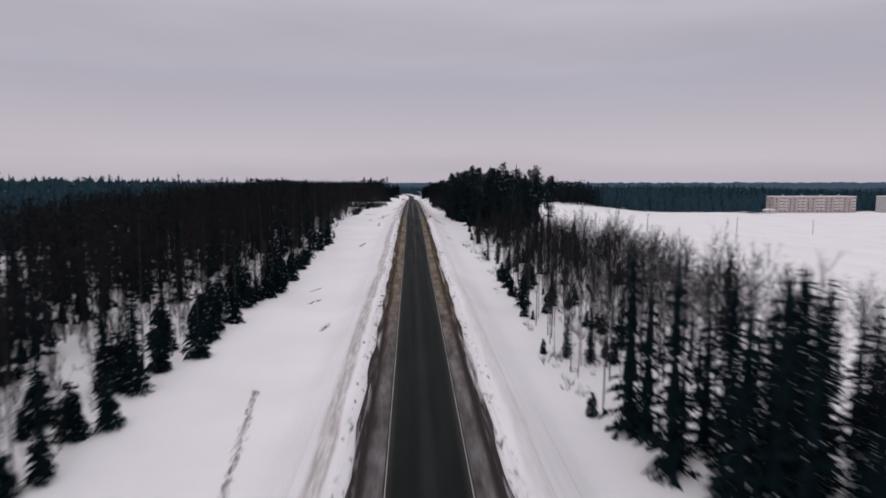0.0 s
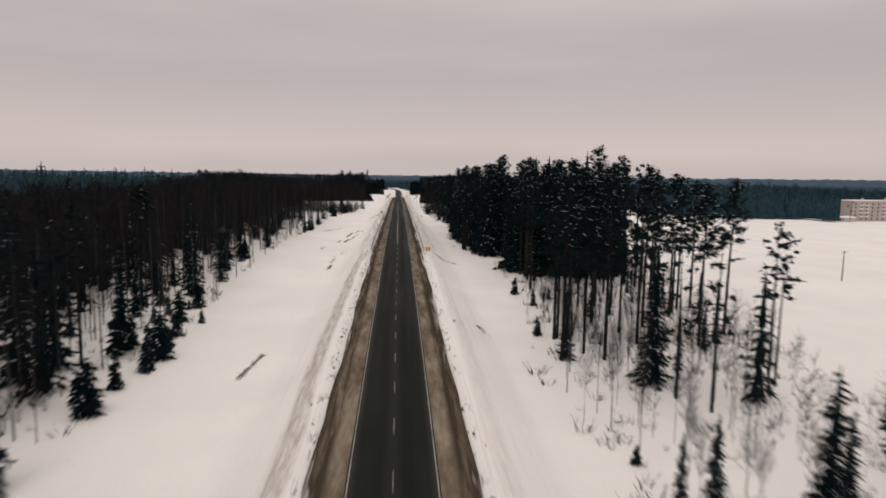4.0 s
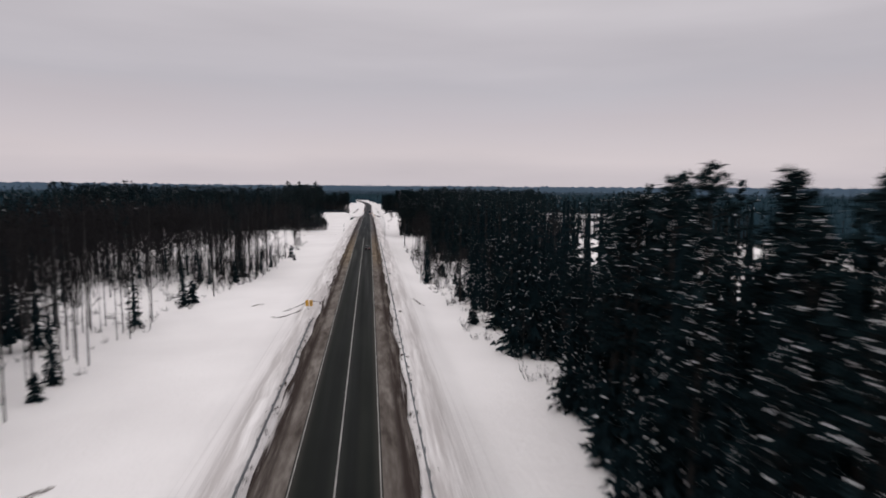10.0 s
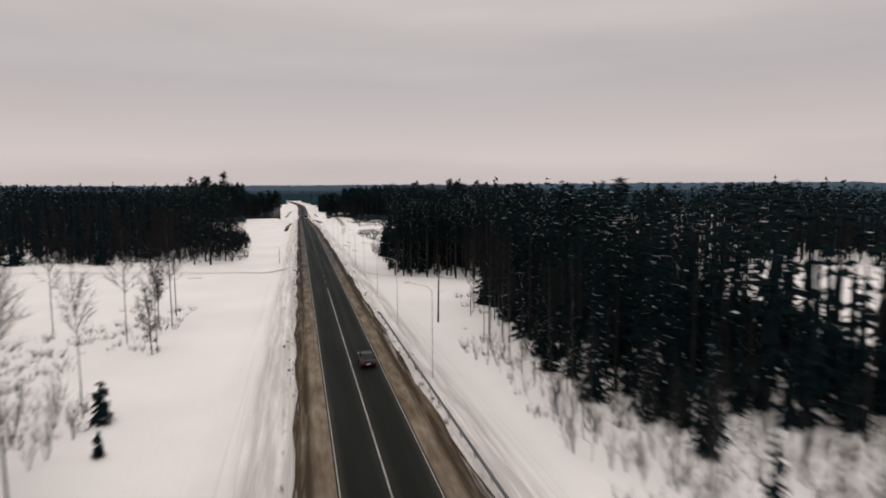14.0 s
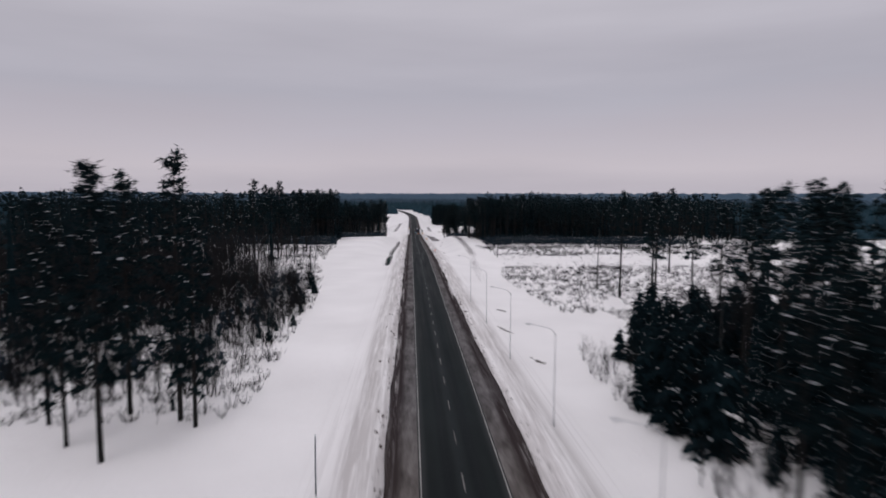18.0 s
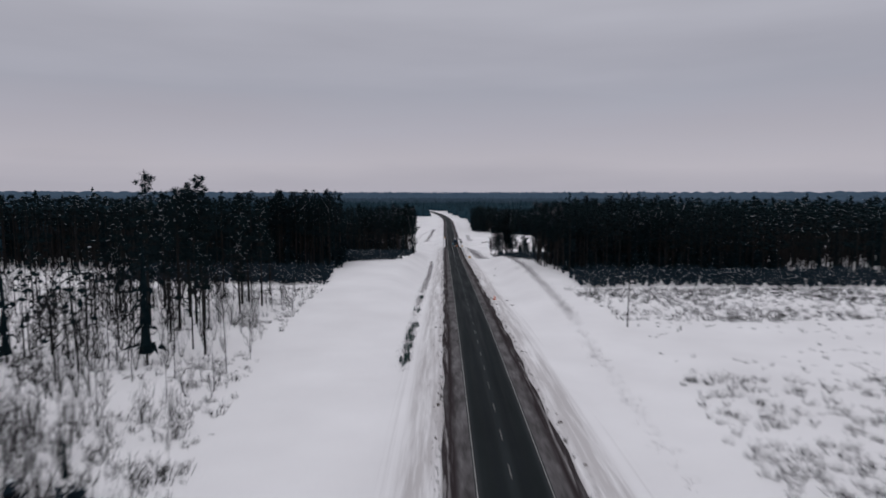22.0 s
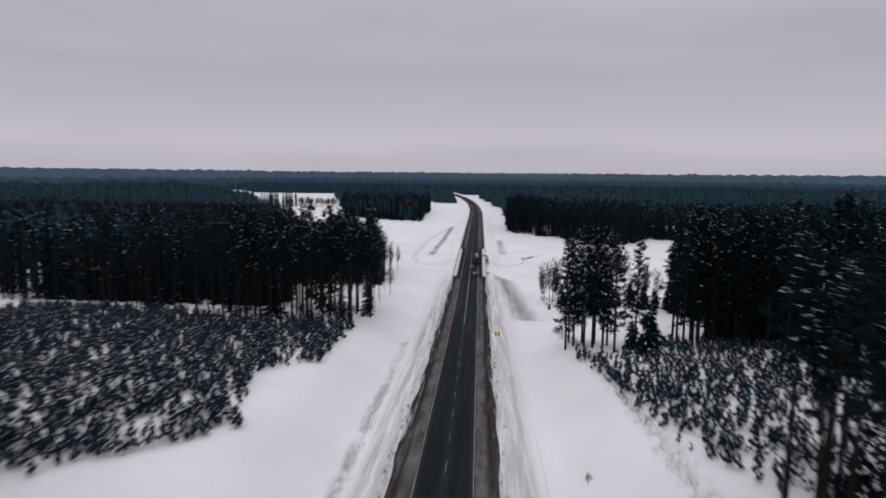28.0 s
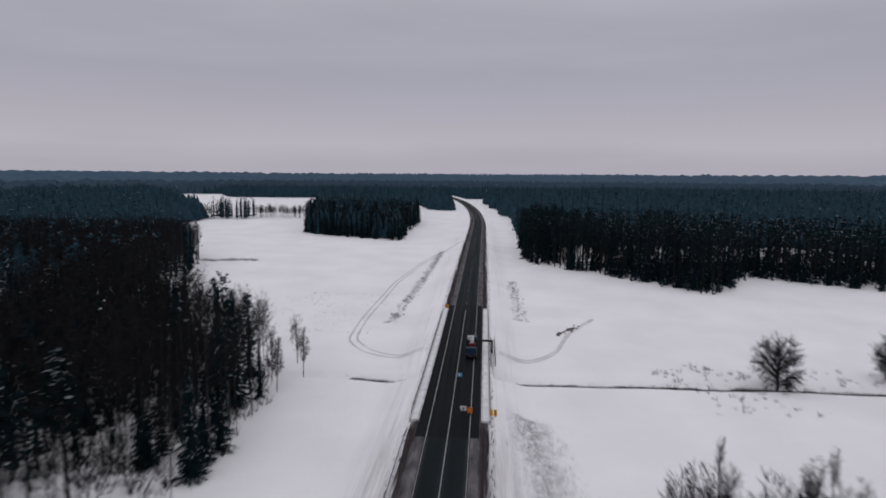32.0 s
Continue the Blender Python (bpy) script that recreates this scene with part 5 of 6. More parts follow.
scatter(brush_low, LOW_BUSHES, 160, 24, 62, 1112, 1156, 0.8, 2.2, patchy)
scatter(brush_low, LOW_BUSHES, 900, -75, -33, 1140, 1215, 1.2, 3.2, lambda x, y: x < edge_at(LEFT_EDGE_2, y) + 1)
scatter(brush_low, LOW_BUSHES, 300, -60, -26, 1056, 1092, 0.8, 2.4, lambda x, y: x < -27)
for k in range(2300):
    px = rng.uniform(8, 190) if k % 6 else rng.uniform(-22, -8)
    py = float(creek_y(px)) + rng.gauss(0, 0.4)
    brush_low.add(LOW_BUSHES[rng.randrange(5)], px, py, float(land_z(px, py)), rng.uniform(0.45, 0.8) + (0.5 if 55 < px < 62 or px > 70 and rng.random() < 0.3 else 0), rng.uniform(0, 6.28))
brush_low.link("brushwood", [TWIGS], "low leafless brushwood sticking out of the snow", "bush")
scatter(plantation, LOW_SPRUCES, 1100, -110, -39, 919, 956, 0.8, 1.6, lambda x, y: x < edge_at(LEFT_EDGE_2, y) + 1)
scatter(plantation, LOW_SPRUCES, 5200, -110, -23, 984, 1078, 0.55, 1.25, lambda x, y: x < edge_at(LEFT_EDGE_2, y) and y < 1066 + 0.35 * max(0, -40 - x))
scatter(plantation, LOW_SPRUCES, 1150, 32, 135, 914, 944, 0.8, 1.6, lambda x, y: x > 33.5)
scatter(plantation, LOW_SPRUCES, 1700, 20, 66, 988, 1058, 0.45, 1.1, lambda x, y: x > float(np.interp(y, [988, 1000, 1041, 1058], [32, 25.6, 21, 20])) and (y < 1044 or x > 33))
scatter(plantation, LOW_SPRUCES, 260, 60, 130, 1278, 1322, 0.8, 1.5, lambda x, y: y > float(np.interp(x, [60, 83, 109, 130], [1303, 1278, 1316, 1300])))
scatter(plantation, LOW_SPRUCES, 700, -80, -24, 690, 790, 0.6, 1.7, lambda x, y: x < edge_at(LEFT_EDGE_2, y) - 1 and math.sin(x * 0.3) + math.sin(y * 0.21) > 0.2)


def in_wood(x, y):
    return stand_kind(x, y) is not None and stand_kind(x, y)[3] > 0.3


# young growth, partly added to make the floor between the stems as dark as shade
undergrowth, brush_line = Stand(), Stand()
for n, x0, x1, y0, y1 in ((420, -120, -46, 958, 988), (420, 36, 110, 946, 990), (300, -120, -50, 1092, 1108), (260, 52, 110, 1062, 1130), (280, -90, -50, 60, 470), (420, 20, 62, 262, 400), (200, 28, 62, 522, 600)):
    scatter(undergrowth, LOW_DARK, n, x0, x1, y0, y1, 1.2, 3.2, in_wood)
scatter(undergrowth, LOW_DARK, 520, 28, 200, 1284, 1340, 1.4, 3.2, in_wood)
scatter(undergrowth, LOW_DARK, 300, -160, -46, 1438, 1480, 1.4, 3.0, in_wood)
for px, py in [(-123 + 25 * k / 60, 1340 + 2 * k / 60) for k in range(60)]:
    brush_line.add(LOW_BUSHES[rng.randrange(5)], px + rng.gauss(0, 0.3), py + rng.gauss(0, 1.0), float(land_z(px, py)), rng.uniform(0.9, 1.8), rng.uniform(0, 6.28))
brush_line.link("field_hedge", [TWIGS], "low dark leafless hedge across the field", "hedge")
scatter(undergrowth, LOW_DARK, 420, -150, -38, 1146, 1240, 0.8, 2.0, in_wood)
undergrowth.link("undergrowth", [BARK_PINE, NEEDLES_SPRUCE, TREE_SNOW], "dark young growth under the old trees, partly added to darken the floor", "saplings")
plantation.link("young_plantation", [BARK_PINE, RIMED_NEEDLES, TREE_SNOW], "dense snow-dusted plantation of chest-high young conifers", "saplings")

# single young spruces on the verges
yr = random.Random(21)
n_young = 0
for k in range(900):
    side = -1 if yr.random() < 0.65 else 1
    py = yr.uniform(5, 600)
    px = (edge_at(LEFT_EDGE, py) - yr.uniform(-1.5, 7)) if side < 0 else (edge_at(RIGHT_EDGE, py) + yr.uniform(0, 11))
    dense = (40 < py < 240) if side < 0 else (55 < py < 190 or 395 < py < 462)
    if n_young < 130 and (dense or yr.random() < 0.12 and not (side > 0 and 190 < py < 260)):
        put_tree(young_stock, yr.randrange(9), px, py, yr.uniform(0.5, 1.5) * (1.2 if py < 215 and side < 0 else 0.85), yr.uniform(0, 360))
        n_young += 1
for px, py, s in ((19.5, 124.4, 1.1), (20, 113.5, 1.6), (20.1, 133.8, 1.2), (20.2, 141.5, 1.2), (25.7, 113.8, 0.9), (30.1, 114.3, 1.1), (27.4, 120.3, 1.1), (46.4, 136.1, 1.5), (33.9, 136.2, 1.2), (24, 131, 1.7), (-32.6, 115.5, 2.1), (-32, 121.7, 1.3), (-31.3, 126.4, 1.45), (-29.6, 130.3, 1.8), (-31.6, 147.3, 1.2), (-32.8, 145, 1.4), (-31.2, 159.1, 1.2), (-29.8, 167.2, 1.15), (-31, 163, 1.1), (-33, 139, 1.3), (-31.5, 104, 1.6), (-33, 97, 1.9), (-32, 91, 1.4), (-31, 84, 1.7), (-33.5, 78, 1.5), (-36, 111, 1.8), (-38, 125, 1.5), (20.6, 217.9, 0.75), (24, 236, 0.7), (22.4, 245, 0.9), (28, 241, 0.6), (18, 62, 0.7), (17.5, 84, 0.6), (-24, 541, 1.1), (-22, 533, 0.6), (26, 700, 1.2), (31, 706, 0.9), (27, 692, 1.3), (-30, 776, 1.2), (-28, 768, 0.9), (-29.1, 716.3, 0.6), (-36.7, 719.3, 0.5), (-25.6, 727, 0.6), (-26.6, 740.5, 0.75), (-28, 752, 0.7), (-30.5, 760, 0.9), (-33, 729, 0.6), (-38, 738, 0.7), (-27.5, 722, 0.5), (43, 484, 2.2), (44, 491, 2.4), (52.4, 504, 2.0), (57.5, 500, 2.6), (48, 497, 1.7), (62, 508, 2.6), (55, 512, 1.8), (49, 485, 2.5)):
    put_tree(young_stock, yr.randrange(9), px, py, s, yr.uniform(0, 360))
for k in range(105):
    px, py = yr.uniform(21, 60), yr.uniform(664, 724)
    if px > 21 + max(0, (py - 680) * 0.35):
        put_tree(young_stock, yr.randrange(9), px, py, yr.uniform(1.2, 2.6), yr.uniform(0, 360))
# standing singles in the clearings
thick_stock = make_tree("grey_alder", THICK_BARES, BARE_MATS, "leafless grey alder with a close fan of dark twigs", "tree", "bare trees in the open")
for px, py, s in ((23.2, 216.4, 1.05), (21.4, 207, 1.08), (31.9, 221, 1.0), (34, 214, 1.05), (38, 222, 1.1), (42, 212, 1.0), (45, 228, 1.05), (52, 235, 1.0), (48, 243, 1.05), (26.5, 250, 1.14), (31, 247, 1.12), (35, 246, 1.08), (40, 246, 1.02), (27, 372, 1.15), (31, 368, 1.1), (36, 366, 1.12), (24.5, 378, 1.05), (45.8, 757, 1.12), (56.9, 765, 1.14), (80.3, 809, 1.22), (46.6, 738, 1.08), (61, 752, 1.02), (84, 768, 1.0), (90, 757, 1.0), (52, 722, 0.98), (62, 706, 1.12), (56, 716, 1.12), (60, 722, 1.1), (70, 720, 1.12), (75, 745, 1.05), (66, 696, 1.05), (74, 700, 1.0), (-57, 868, 1.36), (-59.5, 862, 1.25), (-67, 865, 1.4), (-62, 873, 1.25), (-55.1, 887, 1.2), (-67.6, 887, 1.3), (-52, 876, 0.8), (-68, 876, 0.9), (-47, 843, 0.85), (-65, 849, 0.8), (-58, 866.7, 1.1), (-50, 886, 1.1), (-72, 883, 1.2), (-80, 878, 1.1)):
    put_tree(pine_stock, yr.randrange(8), px, py, s, yr.uniform(0, 360))
for px, py, s in ((-30.9, 668, 1.16), (-27.8, 678, 1.22), (-34, 680.5, 1.14), (-25.6, 676, 0.95), (-36, 672, 0.95), (-41, 678, 1.05), (20.6, 1052, 0.98), (22.4, 1054, 1.02), (23.9, 1050.6, 1.0), (25.4, 1050.2, 1.06), (26.2, 1053.6, 1.0), (27.6, 1051.4, 1.04), (28.7, 1046.3, 0.98), (24.6, 1057, 1.05), (27.2, 1057.6, 1.02), (22.2, 1059, 0.96), (29.2, 1055, 1.0), (36.5, 1062, 0.98)):
    put_tree(full_stock, yr.randrange(9), px, py, s, yr.uniform(0, 360))
for px, py, s in ((43.7, 1054, 1.08), (46.5, 1057, 1.14), (49, 1053, 1.05), (51, 1058, 1.12), (54, 1055, 1.12), (57, 1059, 1.14), (59.5, 1054, 1.1), (45, 1062, 1.1), (48.5, 1064, 1.15), (53, 1063, 1.1), (58, 1065, 1.1), (61.5, 1060, 1.12), (47, 1071, 1.05), (52, 1070, 1.1), (56, 1073, 1.0), (62, 1068, 1.1)):
    put_tree(full_stock, yr.randrange(9), px, py, s * 1.08, yr.uniform(0, 360))
for px, py, s in ((27.3, 1129.8, 0.96), (28.3, 1131.2, 0.92), (26.6, 1131.5, 0.88), (29, 1129.4, 0.8), (33.2, 1131, 0.84), (34.4, 1130.2, 0.8), (35.6, 1132, 0.74), (36.8, 1130.6, 0.66), (40.8, 1138, 0.7), (42.2, 1139.5, 0.72), (43.4, 1138, 0.6), (46.4, 1138.5, 0.6), (24.6, 1129.4, 0.86), (24.2, 1132, 0.78), (46.1, 1127, 0.4), (54, 1129, 0.9), (55.6, 1127.4, 0.94), (57, 1131, 0.86), (59.4, 1128, 0.8), (50, 1150, 0.5), (38, 1156, 0.4), (-25, 566, 0.66), (-28, 585, 0.8), (-26.5, 1105.7, 0.85), (-24, 1120, 0.7), (-31, 1190, 0.7), (-35, 1199, 0.75), (-33, 1180, 0.7), (-36, 1186, 0.75)):
    put_tree(thick_stock, yr.randrange(8), px, py, s, yr.uniform(0, 360))
for px, py, s in ((32.8, 1050, 1.5), (34.6, 1044.4, 2.3), (36.5, 1052, 1.2), (51, 1125.9, 2.1), (54.3, 1122.8, 2.0), (58, 1124, 1.6), (47, 1125, 1.2), (30, 1127, 1.5), (37, 1126, 1.0), (25.1, 1118.7, 0.5), (28, 1121, 0.4), (-33, 1150, 1.6), (-40, 1148, 1.9)):
    put_tree(young_stock, yr.randrange(9), px, py, s, yr.uniform(0, 360))
for px, py, s in ((24.1, 416.5, 1.18), (42.5, 414, 1.2), (27, 652, 0.6), (30, 648, 0.8), (33, 655, 1.0), (31, 662, 0.75), (27.5, 664, 0.5), (36, 660, 1.1), (34, 668, 0.9), (29, 671, 0.6), (38, 672, 1.05), (33, 677, 0.7), (40, 650, 1.0), (43, 662, 1.1), (36, 645, 0.9), (29, 640, 0.45), (33, 637, 0.6), (38, 640, 0.8), (27, 645, 0.35), (43, 643, 0.9), (25, 661, 0.3), (29, 659, 0.5), (33, 664, 0.55), (39, 667, 0.8), (23, 668, 0.3)):
    put_tree(spruce_stock, yr.randrange(9), px, py, s, yr.uniform(0, 360))
round_stock = make_tree("round_tree", ROUND_TREES, BARE_MATS, "solitary leafless tree with a broad rounded crown", "tree", "")
put_tree(round_stock, 0, 63, 1193, 1.0, 20)
put_tree(round_stock, 1, 88, 1200, 0.85, 75)


def on_road(x, y, up=0.0):
    return (float(road_x(y)) + x, y, float(road_z(y)) + up)


def on_land(x, y, up=0.0):
    return (x, y, float(ground_z(np.float64(x), np.float64(y))) + up)


# ---- guard rails ----
RAIL_SNOW = simple("snow_on_rail", (0.62, 0.62, 0.63), (0.8, 0.8, 0.81), 0.8, 0.8, bump=0.3)
post_geo = Geo()
post_geo.box((0, 0, -0.1), (0.10, 0.14, 1.5))
post_mesh = post_geo.mesh("post", [DULL_STEEL])


def guard_rail(x, y0, y1, face):
    rail = thing("guard_rail", "galvanised steel guard rail on posts, snow against its foot", "guard rail", on_road(x, y0))
    base = Vector(on_road(x, y0))
    prof = [(0.0, 0.52), (0.05, 0.58), (-0.03, 0.64), (-0.03, 0.68), (0.05, 0.74), (0.05, 0.79), (-0.03, 0.85), (0.0, 0.90), (-0.03, 0.90), (-0.08, 0.70), (-0.03, 0.52)]
    ys = np.arange(y0, y1 + 0.1, 4.0)
    g = Geo()
    for i, yy in enumerate(ys):
        sink = -0.45 if i in (0, len(ys) - 1) else 0.0
        for a, b in prof:
            p = Vector(on_road(x - face * a, yy, b + sink)) - base
            g.v.append(tuple(p))
    n = len(prof)
    for i in range(len(ys) - 1):
        for j in range(n):
            k = (j + 1) % n
            g.f.append((i * n + j, i * n + k, (i + 1) * n + k, (i + 1) * n + j))
            g.m.append(0)
    part("beam", g, DULL_STEEL, rail, "corrugated steel beam")
    for yy in ys[1:-1]:
        post = new("post", post_mesh)
        post.parent = rail
        post.location = Vector(on_road(x + face * 0.15, yy, 0.12)) - base
    if y0 > 1000:
        for a, b in zip(ys[1:-2], ys[2:-1]):
            if math.sin(a * 1.7) > -0.4:
                g = Geo()
                g.box(Vector(on_road(x + face * 0.04, (a + b) / 2, 0.92)) - base, (0.1, 3.6, 0.06))
                part("snow_cap", g, RAIL_SNOW, rail, "thin snow lying on the beam")


guard_rail(-6.6, 288, 431, -1)
guard_rail(6.7, 285, 580, 1)
guard_rail(-6.4, 1070, 1162, -1)
guard_rail(6.6, 1078, 1162, 1)
guard_rail(-5.9, 1252, 1420, -1)
guard_rail(6.1, 1252, 1420, 1)


# ---- yellow end markers, works signs, cones ----
def end_marker(x, y, turn=0.0):
    e = thing("end_marker", "pair of yellow hazard boards on short posts in the snow", "road sign", on_land(x, y, -0.05), turn, "yellow boards at the rail ends")
    for sx in (-0.34, 0.34):
        g = Geo()
        g.box((sx, 0, 0.95), (0.52, 0.06, 1.05))
        part("board", g, YELLOW, e, bevel=0.02)
        s = Geo()
        s.box((sx, -0.036, 0.95), (0.12, 0.008, 0.85))
        part("stripe", s, EARTH if sx > 0 else YELLOW, e)
        p = Geo()
        p.tube([(sx, 0.04, -0.3), (sx, 0.04, 1.4)], [0.035, 0.035], 8)
        part("post", p, STEEL, e)


for px, py in ((7.6, 282), (-8.0, 437), (7.9, 1070), (6.9, 1168), (-5.6, 1248)):
    end_marker(px, py)


def traffic_cone(x, y):
    e = thing("traffic_cone", "orange and white marker cone in the snow", "cone", on_land(x, y), 0, "orange cones")
    g = Geo()
    g.tube([(0, 0, 0.04), (0, 0, 0.35)], [0.24, 0.17], 12)
    part("lower_cone", g, ORANGE, e)
    g = Geo()
    g.tube([(0, 0, 0.35), (0, 0, 0.55)], [0.17, 0.13], 12)
    part("band", g, WHITE, e)
    g = Geo()
    g.tube([(0, 0, 0.55), (0, 0, 1.0)], [0.13, 0.04], 12)
    part("upper_cone", g, ORANGE, e)
    g = Geo()
    g.box((0, 0, 0.02), (0.6, 0.6, 0.05))
    part("foot", g, BLACK, e)


traffic_cone(7.4, 903)
traffic_cone(7.7, 902.2)


def works_board(name, label, x, y, w, h, mat, mark, turn=0.0):
    e = thing(name, label, "road sign", on_road(x, y, 0.03), turn)
    g = Geo()
    g.box((0, 0, 0.35 + h / 2), (w, 0.05, h))
    part("panel", g, mat, e, bevel=0.02)
    g = Geo()
    g.box((0, -0.03, 0.35 + h / 2), (w * 0.45, 0.012, h * 0.3))
    part("mark", g, mark, e)
    for sx in (-0.35, 0.35):
        g = Geo()
        g.tube([(sx * w, 0.1, 0.0), (sx * w, 0.0, 0.5)], [0.025, 0.025], 6)
        part("leg", g, STEEL, e)
    g = Geo()
    g.box((0, 0.05, 0.04), (w, 0.5, 0.07))
    part("ballast", g, BLACK, e)


works_board("works_barrier", "white works barrier panel standing on the fresh asphalt", 2.0, 1170, 1.0, 0.7, WHITE, BLUE)
works_board("arrow_board", "orange warning board beside the works barrier", 3.1, 1169, 0.9, 0.9, ORANGE, YELLOW)
works_board("keep_left_sign", "small light blue works sign on the centre line", 0.7, 1187, 0.9, 0.7, SKYBLUE, WHITE)


# ---- lamp posts ----
def lamp_post(x, y, turn):
    e = thing("lamp_post", "slim galvanised street lamp post with a short arm", "street lamp", on_land(x, y, -0.1), turn, "street lamps along the road")
    g = Geo()
    g.tube([(0, 0, 0), (0, 0, 4.5), (0, 0, 9.3)], [0.06, 0.05, 0.035], 10)
    part("pole", g, PALE_STEEL, e, smooth=False)
    g = Geo()
    g.tube([(0, 0, 9.2), (0.5, 0, 9.75), (2.3, 0, 10.2)], [0.032, 0.03, 0.026], 8)
    part("arm", g, PALE_STEEL, e)
    g = Geo()
    g.box((2.6, 0, 10.25), (0.6, 0.2, 0.08), taper=0.8)
    head = part("lamp_head", g, PALE_STEEL, e)
    g = Geo()
    g.box((2.6, 0, 10.19), (0.6, 0.18, 0.02))
    part("lens", g, WIRE, head)
    g = Geo()
    g.tube([(0, 0, 0), (0, 0, 0.8)], [0.10, 0.095], 10)
    part("sleeve", g, PALE_STEEL, e)


for px, py in ((7.8, 540), (8.4, 567), (9.0, 595), (9.3, 622), (9.4, 646), (9.8, 672), (9.8, 698), (9.6, 723), (9.1, 747)):
    lamp_post(px, py, 180)


pole_g = Geo()
pole_g.tube([(0, 0, -0.3), (0, 0, 2.4), (0.03, 0, 4.7)], [0.07, 0.06, 0.05], 8)
verge_pole = thing("verge_pole", "slim dark pole standing alone in the verge snow", "pole", on_land(-11.1, 659.5))
part("shaft", pole_g, DULL_STEEL, verge_pole)


def dead_stem(x, y, h):
    g = Geo()
    g.tube([(0, 0, -0.3), (0.1, 0.1, h * 0.5), (0.25, 0.0, h)], [0.16, 0.12, 0.05], 8)
    for k in range(7):
        z = h * (0.45 + 0.07 * k)
        a = k * 2.3
        g.tube([(0.1, 0, z), (0.1 + math.cos(a) * 0.9, math.sin(a) * 0.9, z + 0.2)], [0.03, 0.01], 4)
    e = thing("dead_tree", "tall dead bare pine stem standing alone", "tree", on_land(x, y))
    part("trunk", g, BARK_BIRCH, e)


dead_stem(16.5, 575.5, 11)
dead_stem(45, 772, 16)
dead_stem(31.9, 865, 12)


# ---- branches and earth lying on the snow ----
def branch_pile(x, y, length, n, seed, turn):
    r = random.Random(seed)
    g = Geo()
    run = Vector((-math.sin(radians(turn)), math.cos(radians(turn)), 0))
    for k in range(n * 3):
        a = radians(turn) + r.gauss(0, 0.5)
        l2 = r.uniform(0.25, 1.0)
        c = run * (r.uniform(-0.5, 0.5) * length) + Vector((r.gauss(0, 0.22), r.gauss(0, 0.22), 0))
        d = Vector((-math.sin(a), math.cos(a), 0)) * (l2 / 2)
        p0, p1 = c - d, c + d
        z0, z1 = (on_land(x + q.x, y + q.y)[2] - on_land(x, y)[2] for q in (p0, p1))
        lift = r.uniform(-0.01, 0.07)
        g.tube([(p0.x, p0.y, z0 + lift), (p1.x, p1.y, z1 + lift + 0.02)], [r.uniform(0.02, 0.05), 0.015], 4)
    e = thing("branch_pile", "dark cut branches lying half buried in snow", "branches", on_land(x, y), 0, "branch piles on the snow strip")
    tagged(part("litter", g, EARTH, e), kind="stuff")


for i, (px, py, ln, n, tn) in enumerate(((-17.6, 206, 9, 34, -6), (-15.5, 100, 5, 16, -10), (-17.9, 58, 26, 60, 8), (-20.5, 120, 4, 10, -18), (-22, 133, 4, 8, -18), (-16.5, 333, 12, 40, -4), (-18.6, 330, 7, 16, -4), (-15.2, 366, 9, 26, -3), (-17.2, 352, 16, 46, -3), (-15.0, 346, 16, 36, -3),
                                      (-13.4, 364, 2, 8, 10), (-27.3, 371, 5, 30, -40), (-24, 378, 4, 14, -40), (-15.9, 276, 7, 22, -3), (-16.2, 286, 6, 14, -4), (-16.5, 292, 2, 5, 5), (-21.8, 311, 6, 8, -8), (-15, 300, 2, 8, 0), (12.6, 219, 4, 12, 12), (12.0, 282, 7, 16, 60), (11, 279, 4, 10, 40), (-10.4, 446, 7, 20, 65), (-12.5, 441, 7, 20, 55), (-20, 455, 3, 8, -30), (12, 452, 4, 12, 20), (-31, 640, 3, 8, 80), (14, 700, 3, 12, 25), (12.6, 720, 4, 14, 25), (15, 741, 3, 14, 25), (11.5, 897, 2, 8, 0), (11.3, 905, 1.5, 6, 0), (14, 980, 2, 8, 10), (16, 1000, 2, 8, 10))):
    branch_pile(px, py, ln, n, 300 + i, tn)

clods = Geo()
cr = random.Random(44)
for k in range(420):
    side = -1 if cr.random() < 0.62 else 1
    py = cr.uniform(0, 1065)
    px = side * (6.6 + abs(cr.gauss(0, 0.55)))
    s = cr.uniform(0.06, 0.24)
    clods.box(on_land(px, py, s * 0.2), (s * cr.uniform(0.8, 1.5), s * cr.uniform(1, 3.0), s * 0.8), 0, 0.6, cr.uniform(0, 3.1))
c_ob = new("dirt_clods", clods.mesh("dirt_clods", [EARTH]))
tagged(c_ob, "frozen brown dirt clods on the ploughed snow banks", "clods", kind="stuff")

grass_st = Stand()
for k in range(2200):
    yy = cr.uniform(832, 1068)
    dense = 836 < yy < 868 or 900 < yy < 916 or 925 < yy < 1010 or 1014 < yy < 1036
    if not dense and cr.random() < 0.75:
        continue
    px = -12.4 + cr.gauss(0, 0.45) - 0.5 * math.sin(yy * 0.03)
    grass_st.add(WEEDS[cr.randrange(4)], px, yy, on_land(px, yy)[2] - 0.05, cr.uniform(0.6, 1.4), cr.uniform(0, 6.28))
for k in range(2000):
    yy = cr.uniform(790, 1084)
    if yy < 875 and cr.random() < 0.75:
        continue
    px = float(np.interp(yy, [790, 875, 900, 980, 1084], [16.5, 22.5, 23.2, 24.5, 22.8])) + cr.gauss(0, 0.7)
    grass_st.add(WEEDS[cr.randrange(4)], px, yy, on_land(px, yy)[2] - 0.05, cr.uniform(0.6, 1.4), cr.uniform(0, 6.28))
